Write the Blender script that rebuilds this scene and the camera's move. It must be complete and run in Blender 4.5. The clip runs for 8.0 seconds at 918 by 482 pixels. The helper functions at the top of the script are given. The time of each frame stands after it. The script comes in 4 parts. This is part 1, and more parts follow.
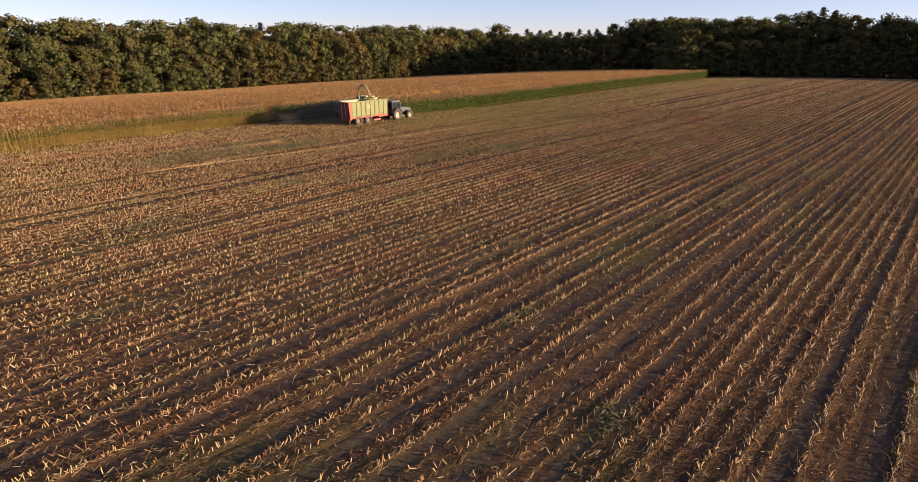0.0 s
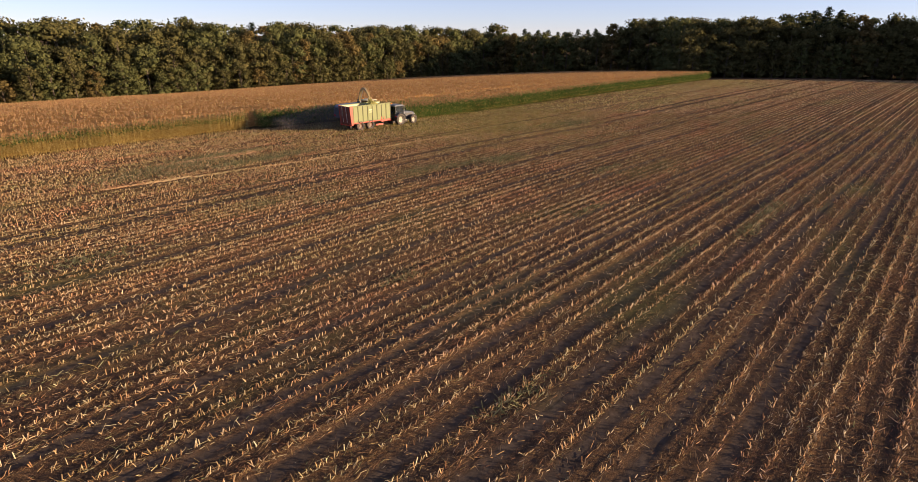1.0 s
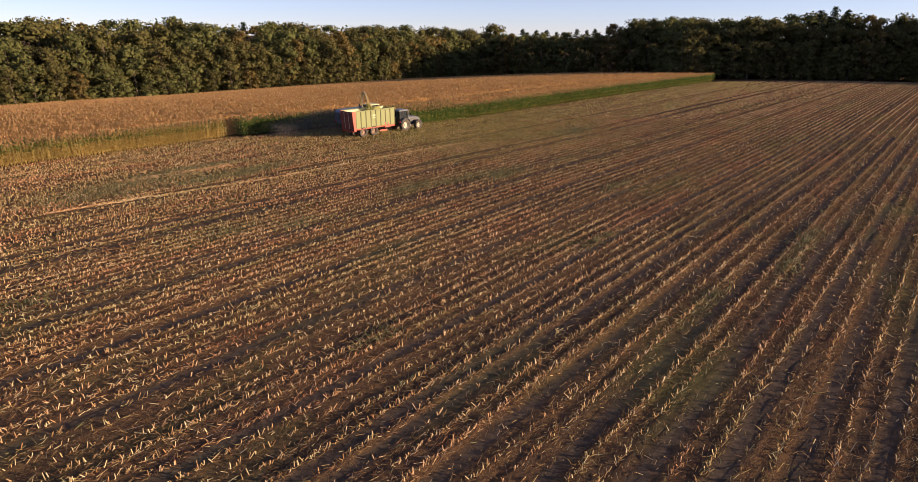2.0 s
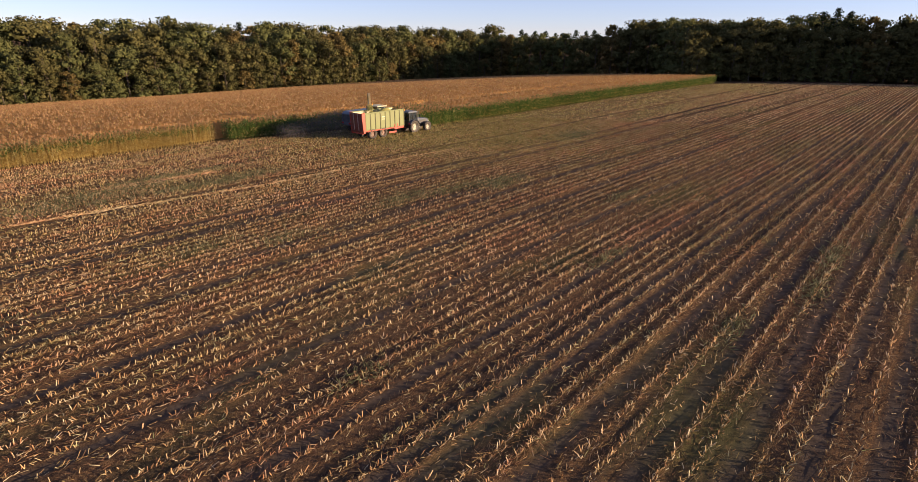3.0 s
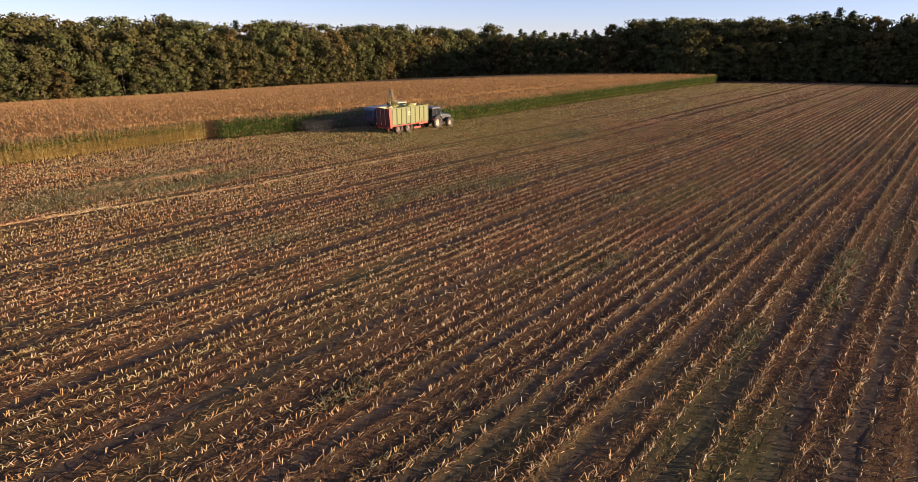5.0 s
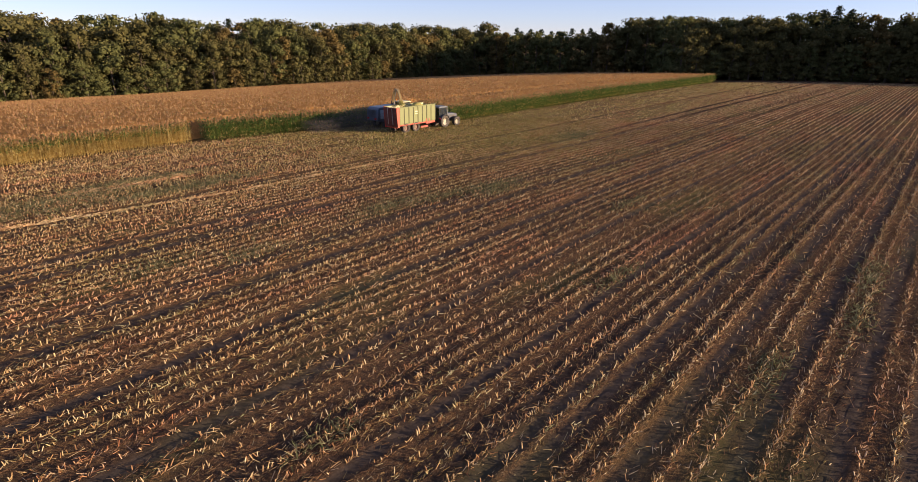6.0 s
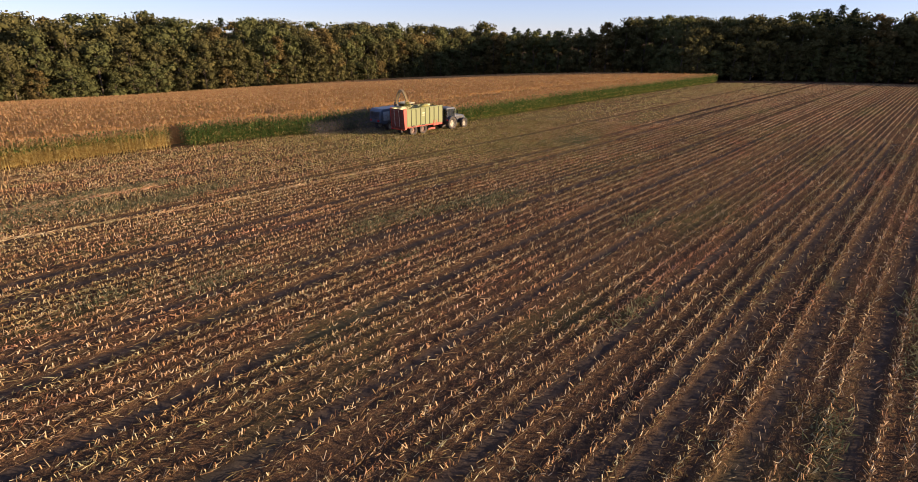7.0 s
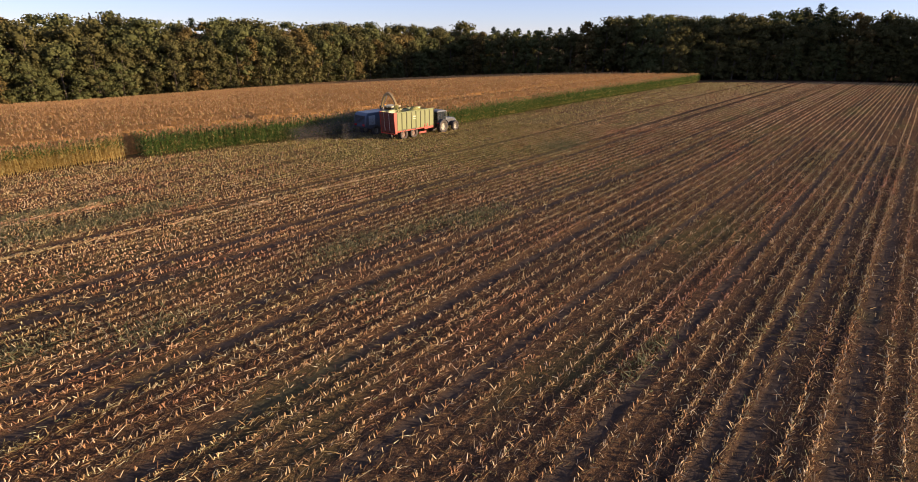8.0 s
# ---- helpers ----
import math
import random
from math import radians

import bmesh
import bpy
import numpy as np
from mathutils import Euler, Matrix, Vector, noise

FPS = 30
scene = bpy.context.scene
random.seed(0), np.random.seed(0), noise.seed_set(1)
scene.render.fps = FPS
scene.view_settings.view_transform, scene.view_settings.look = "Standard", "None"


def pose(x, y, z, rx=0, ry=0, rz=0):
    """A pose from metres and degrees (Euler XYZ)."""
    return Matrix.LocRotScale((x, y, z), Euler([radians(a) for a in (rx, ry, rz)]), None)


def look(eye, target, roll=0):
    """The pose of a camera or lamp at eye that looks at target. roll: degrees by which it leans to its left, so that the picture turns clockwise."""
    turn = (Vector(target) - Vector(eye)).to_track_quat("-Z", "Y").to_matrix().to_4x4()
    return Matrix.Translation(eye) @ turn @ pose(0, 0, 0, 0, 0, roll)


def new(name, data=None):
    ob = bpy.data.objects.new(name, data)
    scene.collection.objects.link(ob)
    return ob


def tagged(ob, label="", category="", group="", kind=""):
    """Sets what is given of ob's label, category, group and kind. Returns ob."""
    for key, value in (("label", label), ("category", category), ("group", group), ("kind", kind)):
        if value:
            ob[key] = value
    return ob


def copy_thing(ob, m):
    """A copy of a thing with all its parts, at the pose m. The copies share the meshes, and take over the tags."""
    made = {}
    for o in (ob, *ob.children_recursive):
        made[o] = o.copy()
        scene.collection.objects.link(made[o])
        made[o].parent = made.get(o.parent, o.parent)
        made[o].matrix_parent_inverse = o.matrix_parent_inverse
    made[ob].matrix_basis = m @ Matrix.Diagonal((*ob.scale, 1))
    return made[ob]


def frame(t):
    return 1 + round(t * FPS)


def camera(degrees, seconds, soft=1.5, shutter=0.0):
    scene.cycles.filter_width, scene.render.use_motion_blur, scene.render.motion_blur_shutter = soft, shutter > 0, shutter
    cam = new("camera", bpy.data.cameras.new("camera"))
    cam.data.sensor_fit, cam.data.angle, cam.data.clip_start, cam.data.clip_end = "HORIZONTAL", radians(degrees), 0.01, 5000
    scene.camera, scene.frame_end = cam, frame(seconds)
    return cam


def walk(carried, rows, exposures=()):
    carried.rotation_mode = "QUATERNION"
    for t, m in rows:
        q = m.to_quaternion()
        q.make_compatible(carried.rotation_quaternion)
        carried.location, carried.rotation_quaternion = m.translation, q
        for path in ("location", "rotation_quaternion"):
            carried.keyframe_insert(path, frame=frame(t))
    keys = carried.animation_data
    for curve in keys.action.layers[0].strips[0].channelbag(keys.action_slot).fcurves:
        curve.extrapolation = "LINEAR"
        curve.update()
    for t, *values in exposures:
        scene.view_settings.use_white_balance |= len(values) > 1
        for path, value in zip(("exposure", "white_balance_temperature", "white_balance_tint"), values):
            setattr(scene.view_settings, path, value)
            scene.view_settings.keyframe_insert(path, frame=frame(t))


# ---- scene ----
cam = camera(79.8, 8.0, soft=0.75)
METRES, EYE, TILT, LEAN, TURN = 28.44, 12.8, 0.0, 0.0, 42.7
ROWS = [
    (0.0, 0.0, 0.0, 0.0, 0.16, -20.87, -0.43),
    (0.5, 0.0092, 0.1082, 0.0013, 0.04, -20.87, -0.46),
    (1.0, 0.0179, 0.2186, 0.0035, -0.09, -20.88, -0.45),
    (1.5, 0.0256, 0.3292, 0.0063, -0.23, -20.9, -0.46),
    (2.0, 0.0328, 0.4349, 0.009, -0.33, -20.89, -0.47),
    (3.5, 0.0404, 0.5637, 0.0041, -0.5, -20.8, -0.67),
    (4.0, 0.0412, 0.5717, 0.0001, -0.46, -20.81, -0.72),
    (4.5, 0.0422, 0.5816, -0.0039, -0.5, -20.81, -0.74),
    (6.0, 0.0515, 0.6964, -0.0116, -0.94, -20.92, -0.78),
    (6.5, 0.0555, 0.7648, -0.0144, -1.2, -20.93, -0.78),
    (7.0, 0.0585, 0.8401, -0.0152, -1.25, -20.95, -0.81),
    (7.5, 0.0619, 0.9181, -0.0151, -1.74, -20.96, -0.78),
    (8.0, 0.0657, 0.9949, -0.0149, -3.29, -20.94, -0.64),
]
walk(cam, [(t, pose(0, 0, EYE, TILT, LEAN, TURN) @ pose(METRES * x, METRES * y, METRES * z, 90 + pitch, roll, yaw)) for t, x, y, z, yaw, pitch, roll in ROWS],
     exposures=[(0.0, 0.94, 6600, 16), (2.2, 0.94, 6550, 16), (3.5, 0.94, 6350, 16), (8.0, 0.94, 6300, 16)])

# ---- light ----
SUN_AZ, SUN_EL = 31.5, 9.3  # azimuth from +x towards +y, elevation
world = bpy.data.worlds.new("world")
scene.world = world
world.use_nodes = True
wn = world.node_tree
sky = wn.nodes.new("ShaderNodeTexSky")
sky.sky_type = "NISHITA"
sky.sun_disc = False
sky.sun_elevation = radians(SUN_EL)
sky.sun_rotation = radians(90 - SUN_AZ)
sky.air_density, sky.dust_density, sky.ozone_density = 0.6, 0.02, 2.5
wn.nodes["Background"].inputs["Strength"].default_value = 0.092
haze = wn.nodes.new("ShaderNodeMix")  # thin evening haze whitens the low sky
haze.data_type, haze.blend_type = "RGBA", "MULTIPLY"
haze.inputs[0].default_value, haze.inputs[7].default_value = 1.0, (1.12, 0.97, 1.08, 1)
wn.links.new(sky.outputs[0], haze.inputs[6])
veil = wn.nodes.new("ShaderNodeMix")  # and veils its blue all round
veil.data_type = "RGBA"
veil.inputs[0].default_value, veil.inputs[7].default_value = 0.32, (4.0, 4.1, 4.9, 1)
wn.links.new(haze.outputs[2], veil.inputs[6])
wn.links.new(veil.outputs[2], wn.nodes["Background"].inputs["Color"])
sun_data = bpy.data.lights.new("sun", "SUN")
sun_data.energy, sun_data.angle, sun_data.color = 6.5, radians(0.6), (1.0, 0.74, 0.455)
sun = new("sun", sun_data)
a, e = radians(SUN_AZ), radians(SUN_EL)
sun.matrix_world = look((100 * math.cos(a) * math.cos(e), 100 * math.sin(a) * math.cos(e), 100 * math.sin(e)), (0, 0, 0))


# ---- the lie of the land ----
def softplus(v, w):
    return w * np.logaddexp(0, v / w)


def ground_z(x, y):
    """Height of the field: level near the camera, sinking to the woods in the west."""
    x, y = np.asarray(x, float), np.asarray(y, float)
    s, q = np.clip((y - 50) / 40, 0, 1), np.clip((y - 120) / 100, 0, 1)
    z = -0.088 * softplus(-x - 95, 25.0) - 0.42 * s * s * (3 - 2 * s) - 0.4 * q * q * (3 - 2 * q) - 0.03 * softplus(y - 230, 12.0)
    return np.maximum(z, -16 - 0.002 * np.hypot(x, y))


ROW, ROW_0 = 0.75, 0.15  # spacing of the maize rows and place of one of them, metres
EDGE_EAST, FIELD_END = -72.3, 205.0  # uncut maize: face beside the swath, far end
LANES = (0.35, -1.72, -6.9, -8.9, -10.6, -12.5, -14.7, -17.15, -19.5, -20.4, -23.55, -28.6, -33.4, -38.2, -40.7, -47.0, -49.4, -57.5)  # bare wheel lanes


def edge_west(y):
    """The old western face of the uncut maize; the last pass leaves it closer in."""
    return np.interp(y, (0, 45.5, 46.5, 63, 70), (-82.8, -83.2, -82.2, -79.2, -78.9))


def lane_depth(x):
    d = np.min([np.abs(np.asarray(x) - q) for q in LANES], axis=0)
    return np.clip(1.3 - d / 0.36, 0, 1)


def row_hash(x):
    h = np.sin(np.round((np.asarray(x) - ROW_0) / ROW) * 12.9898) * 43758.5453
    return h - np.floor(h)


def field_relief(x):
    """Ridges under the stubble rows, pressed flat in the wheel lanes."""
    x = np.asarray(x)
    return (0.016 + 0.040 * row_hash(x)) * (0.5 + 0.5 * np.cos(2 * math.pi * (x - ROW_0) / ROW)) * (1 - lane_depth(x)) - 0.012 * lane_depth(x)


def freshness(x, y):
    """Share of newly cut, still greenish stubble: the last swaths beside the standing maize."""
    return np.clip((-44.0 + 5 * np.sin(np.asarray(y) * 0.11) - np.asarray(x)) / 26.0, 0, 0.7) * np.clip((np.asarray(y) - 38) / 25, 0.1, 1)


WOOD_WEST = -223.0


# ---- materials ----
def material(name, rough=0.8, metal=0.0):
    m = bpy.data.materials.new(name)
    m.use_nodes = True
    b = m.node_tree.nodes["Principled BSDF"]
    b.inputs["Roughness"].default_value = rough
    b.inputs["Metallic"].default_value = metal
    return m, m.node_tree, b


def ramp(nt, stops, fac=None):
    r = nt.nodes.new("ShaderNodeValToRGB")
    while len(r.color_ramp.elements) < len(stops):
        r.color_ramp.elements.new(0.5)
    for el, (p, c) in zip(r.color_ramp.elements, stops):
        el.position, el.color = p, (*c, 1)
    if fac is not None:
        nt.links.new(fac, r.inputs[0])
    return r.outputs[0]


def noise_tex(nt, scale, detail=4.0, rough=0.6, stretch=None):
    n = nt.nodes.new("ShaderNodeTexNoise")
    n.inputs["Scale"].default_value, n.inputs["Detail"].default_value, n.inputs["Roughness"].default_value = scale, detail, rough
    co = nt.nodes.new("ShaderNodeTexCoord")
    if stretch:
        mp = nt.nodes.new("ShaderNodeMapping")
        mp.inputs["Scale"].default_value = stretch
        nt.links.new(co.outputs["Object"], mp.inputs[0])
        nt.links.new(mp.outputs[0], n.inputs["Vector"])
    else:
        nt.links.new(co.outputs["Object"], n.inputs["Vector"])
    return n.outputs["Fac"]


def mix(nt, fac, c1, c2, mode="MIX"):
    m = nt.nodes.new("ShaderNodeMix")
    m.data_type, m.blend_type = "RGBA", mode
    for sock, v in ((m.inputs[0], fac), (m.inputs[6], c1), (m.inputs[7], c2)):
        if isinstance(v, bpy.types.NodeSocket):
            nt.links.new(v, sock)
        else:
            sock.default_value = v if isinstance(v, (int, float)) else (*v, 1)
    return m.outputs[2]


def bump(nt, b, height, strength, dist):
    n = nt.nodes.new("ShaderNodeBump")
    n.inputs["Strength"].default_value, n.inputs["Distance"].default_value = strength, dist
    nt.links.new(height, n.inputs["Height"])
    nt.links.new(n.outputs[0], b.inputs["Normal"])


def plant_material(name, stops, thin=0.25, rough=0.7, relief=0.0, patch=None):
    """Leaves and straw: each piece takes its own tone, light shows through a little."""
    m, nt, b = material(name, rough)
    geo = nt.nodes.new("ShaderNodeNewGeometry")
    col = ramp(nt, stops, geo.outputs["Random Per Island"])
    fine = noise_tex(nt, 0.35, 2.0)
    col = mix(nt, 0.45, col, ramp(nt, [(0.3, (0.55, 0.55, 0.55)), (0.7, (1.2, 1.2, 1.2))], fine), "MULTIPLY")
    if patch:  # drifts of another hue, drawn out along the rows
        drift = noise_tex(nt, 0.22, 4.0, 0.65, (1.0, 0.3, 1.0))
        col = mix(nt, ramp(nt, [(0.45, (0, 0, 0)), (0.64, (0.7,) * 3)], drift), col, mix(nt, 1.0, col, patch, "MULTIPLY"))
        rust = noise_tex(nt, 0.35, 4.0, 0.65, (1.0, 0.25, 1.0))
        col = mix(nt, ramp(nt, [(0.50, (0, 0, 0)), (0.66, (0.7,) * 3)], rust), col, mix(nt, 1.0, col, (1.08, 0.80, 0.86), "MULTIPLY"))
    nt.links.new(col, b.inputs["Base Color"])
    b.inputs["Specular IOR Level"].default_value = 0.08
    if relief:
        bump(nt, b, noise_tex(nt, 1.6, 5.0, 0.75), 1.0, relief)
    if thin:
        tr = nt.nodes.new("ShaderNodeBsdfTranslucent")
        nt.links.new(col, tr.inputs["Color"])
        ms = nt.nodes.new("ShaderNodeMixShader")
        ms.inputs[0].default_value = thin
        nt.links.new(b.outputs[0], ms.inputs[1])
        nt.links.new(tr.outputs[0], ms.inputs[2])
        nt.links.new(ms.outputs[0], nt.nodes["Material Output"].inputs["Surface"])
    return m


def paint_material(name, colour, rough=0.45, metal=0.0, dirt=(0.10, 0.075, 0.05), amount=0.35, scale=1.5):
    """Painted or moulded machine parts, dusty and scuffed."""
    m, nt, b = material(name, rough, metal)
    n = noise_tex(nt, scale, 6.0, 0.65)
    f = ramp(nt, [(0.42, (0, 0, 0)), (0.75, (amount, amount, amount))], n)
    nt.links.new(mix(nt, f, colour, dirt), b.inputs["Base Color"])
    fine = noise_tex(nt, scale * 14, 3.0)
    nt.links.new(ramp(nt, [(0.3, (rough * 0.7,) * 3), (0.7, (min(1, rough * 1.4),) * 3)], fine), b.inputs["Roughness"])
    return m


def soil_material():
    m, nt, b = material("stubble_soil", 0.95)
    clods = noise_tex(nt, 3.0, 8.0, 0.7)
    col = ramp(nt, [(0.3, (0.020, 0.017, 0.016)), (0.55, (0.046, 0.037, 0.033)), (0.8, (0.092, 0.072, 0.060))], clods)
    # rows of chaff and lanes of bare earth lie along y
    rows = noise_tex(nt, 1.0, 3.0, 0.6, (0.9, 0.02, 1.0))
    chaff = noise_tex(nt, 26.0, 8.0, 0.8)
    flakes = noise_tex(nt, 11.0, 5.0, 0.7, (1.0, 0.45, 1.0))
    straw = ramp(nt, [(0.40, (0.052, 0.028, 0.016)), (0.54, (0.14, 0.082, 0.046)), (0.70, (0.40, 0.285, 0.16))], chaff)
    f = mix(nt, 1.0, ramp(nt, [(0.36, (0.15,) * 3), (0.56, (1.0,) * 3)], rows), ramp(nt, [(0.38, (0.25,) * 3), (0.52, (1.0,) * 3)], flakes), "MULTIPLY")
    bare = nt.nodes.new("ShaderNodeAttribute")  # earth swept bare by the wheels
    bare.attribute_name = "bare_earth"
    kept = ramp(nt, [(0.15, (1.0,) * 3), (0.85, (0.10,) * 3)], bare.outputs["Fac"])
    f = mix(nt, 1.0, f, kept, "MULTIPLY")
    pressed = ramp(nt, [(0.3, (0.040, 0.032, 0.028)), (0.7, (0.100, 0.079, 0.066))], clods)  # dry pressed earth
    col = mix(nt, bare.outputs["Fac"], col, pressed)
    col = mix(nt, f, col, straw)
    fresh = nt.nodes.new("ShaderNodeAttribute")  # newly chopped leaves
    fresh.attribute_name = "fresh_chaff"
    chopped = ramp(nt, [(0.40, (0.050, 0.042, 0.018)), (0.54, (0.13, 0.104, 0.044)), (0.70, (0.37, 0.31, 0.15))], chaff)
    col = mix(nt, mix(nt, 1.0, fresh.outputs["Color"], (0.75,) * 3, "MULTIPLY"), col, chopped)
    green = noise_tex(nt, 0.16, 3.0, 0.6, (1.0, 0.35, 1.0))
    gf = ramp(nt, [(0.54, (0, 0, 0)), (0.70, (0.5,) * 3)], green)
    col = mix(nt, gf, col, (0.085, 0.095, 0.035))
    nt.links.new(col, b.inputs["Base Color"])
    b.inputs["Specular IOR Level"].default_value = 0.0
    bump(nt, b, chaff, 1.0, 0.06)
    return m


SOIL = soil_material()
STUBBLE = plant_material("stubble_straw", [(0.0, (0.29, 0.15, 0.075)), (0.35, (0.48, 0.295, 0.145)), (0.7, (0.59, 0.43, 0.235)), (1.0, (0.70, 0.57, 0.38))], 0.08, patch=(0.84, 0.95, 0.84))
LITTER = plant_material("dry_leaf_litter", [(0.0, (0.075, 0.040, 0.028)), (0.3, (0.19, 0.098, 0.054)), (0.55, (0.22, 0.165, 0.072)), (0.75, (0.37, 0.225, 0.11)), (0.88, (0.50, 0.375, 0.22)), (0.96, (0.58, 0.48, 0.33)), (1.0, (0.20, 0.23, 0.10))], 0.12, patch=(0.76, 0.95, 0.78))
WEED = plant_material("green_regrowth", [(0.0, (0.06, 0.072, 0.034)), (0.5, (0.135, 0.138, 0.066)), (1.0, (0.32, 0.28, 0.16))], 0.25)
MAIZE_GREEN = plant_material("maize_leaf_green", [(0.0, (0.055, 0.115, 0.027)), (0.5, (0.12, 0.205, 0.050)), (0.82, (0.21, 0.28, 0.075)), (1.0, (0.34, 0.31, 0.11))], 0.4)
MAIZE_DRY = plant_material("maize_leaf_dry", [(0.0, (0.40, 0.27, 0.09)), (0.5, (0.58, 0.43, 0.15)), (1.0, (0.70, 0.57, 0.25))], 0.4)
MAIZE_BROWN = plant_material("maize_leaf_brown", [(0.0, (0.20, 0.125, 0.058)), (0.6, (0.32, 0.205, 0.098)), (1.0, (0.42, 0.30, 0.14))], 0.35)
TASSEL = plant_material("maize_tassel", [(0.0, (0.34, 0.185, 0.085)), (0.6, (0.42, 0.245, 0.118)), (1.0, (0.49, 0.315, 0.16))], 0.35)
FRESH_STUBBLE = plant_material("fresh_stubble", [(0.0, (0.20, 0.17, 0.055)), (0.4, (0.36, 0.31, 0.10)), (0.8, (0.52, 0.46, 0.19)), (1.0, (0.62, 0.56, 0.32))], 0.15)
FRESH_LITTER = plant_material("fresh_chopped_leaves", [(0.0, (0.10, 0.085, 0.030)), (0.5, (0.24, 0.20, 0.070)), (0.85, (0.38, 0.32, 0.13)), (1.0, (0.16, 0.20, 0.06))], 0.25)
LEAVES = [
    plant_material("oak_leaves", [(0.0, (0.074, 0.073, 0.029)), (0.6, (0.110, 0.104, 0.040)), (1.0, (0.151, 0.133, 0.053))], 0.3, 0.9, 0.35),
    plant_material("beech_leaves", [(0.0, (0.074, 0.083, 0.034)), (0.6, (0.110, 0.119, 0.044)), (1.0, (0.156, 0.155, 0.060))], 0.3, 0.9, 0.35),
    plant_material("autumn_leaves", [(0.0, (0.108, 0.082, 0.034)), (0.6, (0.156, 0.118, 0.044)), (1.0, (0.216, 0.162, 0.060))], 0.3, 0.9, 0.35),
    plant_material("pine_needles", [(0.0, (0.026, 0.038, 0.020)), (0.7, (0.044, 0.058, 0.029)), (1.0, (0.07, 0.078, 0.036))], 0.08, 0.9, 0.4),
]


def bark_material():
    m, nt, b = material("bark", 0.9)
    n = noise_tex(nt, 4.0, 6.0, 0.7, (1, 1, 0.2))
    nt.links.new(ramp(nt, [(0.3, (0.035, 0.027, 0.02)), (0.7, (0.13, 0.10, 0.075))], n), b.inputs["Base Color"])
    bump(nt, b, n, 0.8, 0.05)
    return m


BARK = bark_material()


# ---- mesh helpers ----
def mesh_object(name, verts, quads, mats, parent=None, slots=None):
    """One mesh from arrays of corners (n, 3) and four-cornered faces (m, 4)."""
    verts, quads = np.asarray(verts, np.float32), np.asarray(quads, np.int32)
    me = bpy.data.meshes.new(name)
    me.vertices.add(len(verts))
    me.vertices.foreach_set("co", verts.ravel())
    me.loops.add(quads.size)
    me.loops.foreach_set("vertex_index", quads.ravel())
    me.polygons.add(len(quads))
    me.polygons.foreach_set("loop_start", np.arange(0, quads.size, 4, dtype=np.int32))
    for m in mats:
        me.materials.append(m)
    if slots is not None:
        me.polygons.foreach_set("material_index", np.asarray(slots, np.int32))
    me.update(calc_edges=True)
    ob = new(name, me)
    ob.parent = parent
    return ob


def part(name, bm, mat, parent, label="", smooth=False):
    me = bpy.data.meshes.new(name)
    bm.normal_update()
    if smooth:
        for f in bm.faces:
            f.smooth = True
    bm.to_mesh(me)
    bm.free()
    me.materials.append(mat)
    ob = new(name, me)
    ob.parent = parent
    return tagged(ob, label)


def box(bm, lo, hi, bevel=0.02):
    r = bmesh.ops.create_cube(bm, size=1)
    c, s = [(p + q) / 2 for p, q in zip(lo, hi)], [abs(q - p) for p, q in zip(lo, hi)]
    for v in r["verts"]:
        v.co = Vector((c[0] + v.co.x * s[0], c[1] + v.co.y * s[1], c[2] + v.co.z * s[2]))
    if bevel:
        es = list({ed for v in r["verts"] for ed in v.link_edges})
        bmesh.ops.bevel(bm, geom=es, offset=min(bevel, min(s) * 0.45), segments=1, affect="EDGES")
    return bm


def prism(bm, outline, x0, x1, bevel=0.03):
    """A side outline of (y, z) corners drawn out across the machine from x0 to x1."""
    f = bm.faces.new([bm.verts.new((x0, y, z)) for y, z in outline])
    g = bmesh.ops.extrude_face_region(bm, geom=[f])
    vs = [v for v in g["geom"] if isinstance(v, bmesh.types.BMVert)]
    for v in vs:
        v.co.x = x1
    bmesh.ops.recalc_face_normals(bm, faces=bm.faces[:])
    if bevel:
        bmesh.ops.bevel(bm, geom=list({ed for v in vs + list(f.verts) for ed in v.link_edges}), offset=bevel, segments=1, affect="EDGES")
    return bm


def rod(bm, p, q, r, r2=None, seg=10):
    p, q = Vector(p), Vector(q)
    m = Matrix.Translation((p + q) / 2) @ (q - p).to_track_quat("Z", "Y").to_matrix().to_4x4()
    bmesh.ops.create_cone(bm, cap_ends=True, segments=seg, radius1=r, radius2=r if r2 is None else r2, depth=(q - p).length, matrix=m)
    return bm


def turned(bm, profile, seg=28):
    """A ring body about the x axis from a closed profile of (x, radius)."""
    rings = [[bm.verts.new((x, r * math.cos(2 * math.pi * i / seg), r * math.sin(2 * math.pi * i / seg))) for x, r in profile] for i in range(seg)]
    n = len(profile)
    for i in range(seg):
        A, B = rings[i], rings[(i + 1) % seg]
        for j in range(n):
            bm.faces.new((A[j], A[(j + 1) % n], B[(j + 1) % n], B[j]))
    bmesh.ops.recalc_face_normals(bm, faces=bm.faces[:])
    return bm


def thing(name, m, label, category, group="", kind=""):
    ob = new(name)
    ob.matrix_world = m
    return tagged(ob, label, category, group, kind)


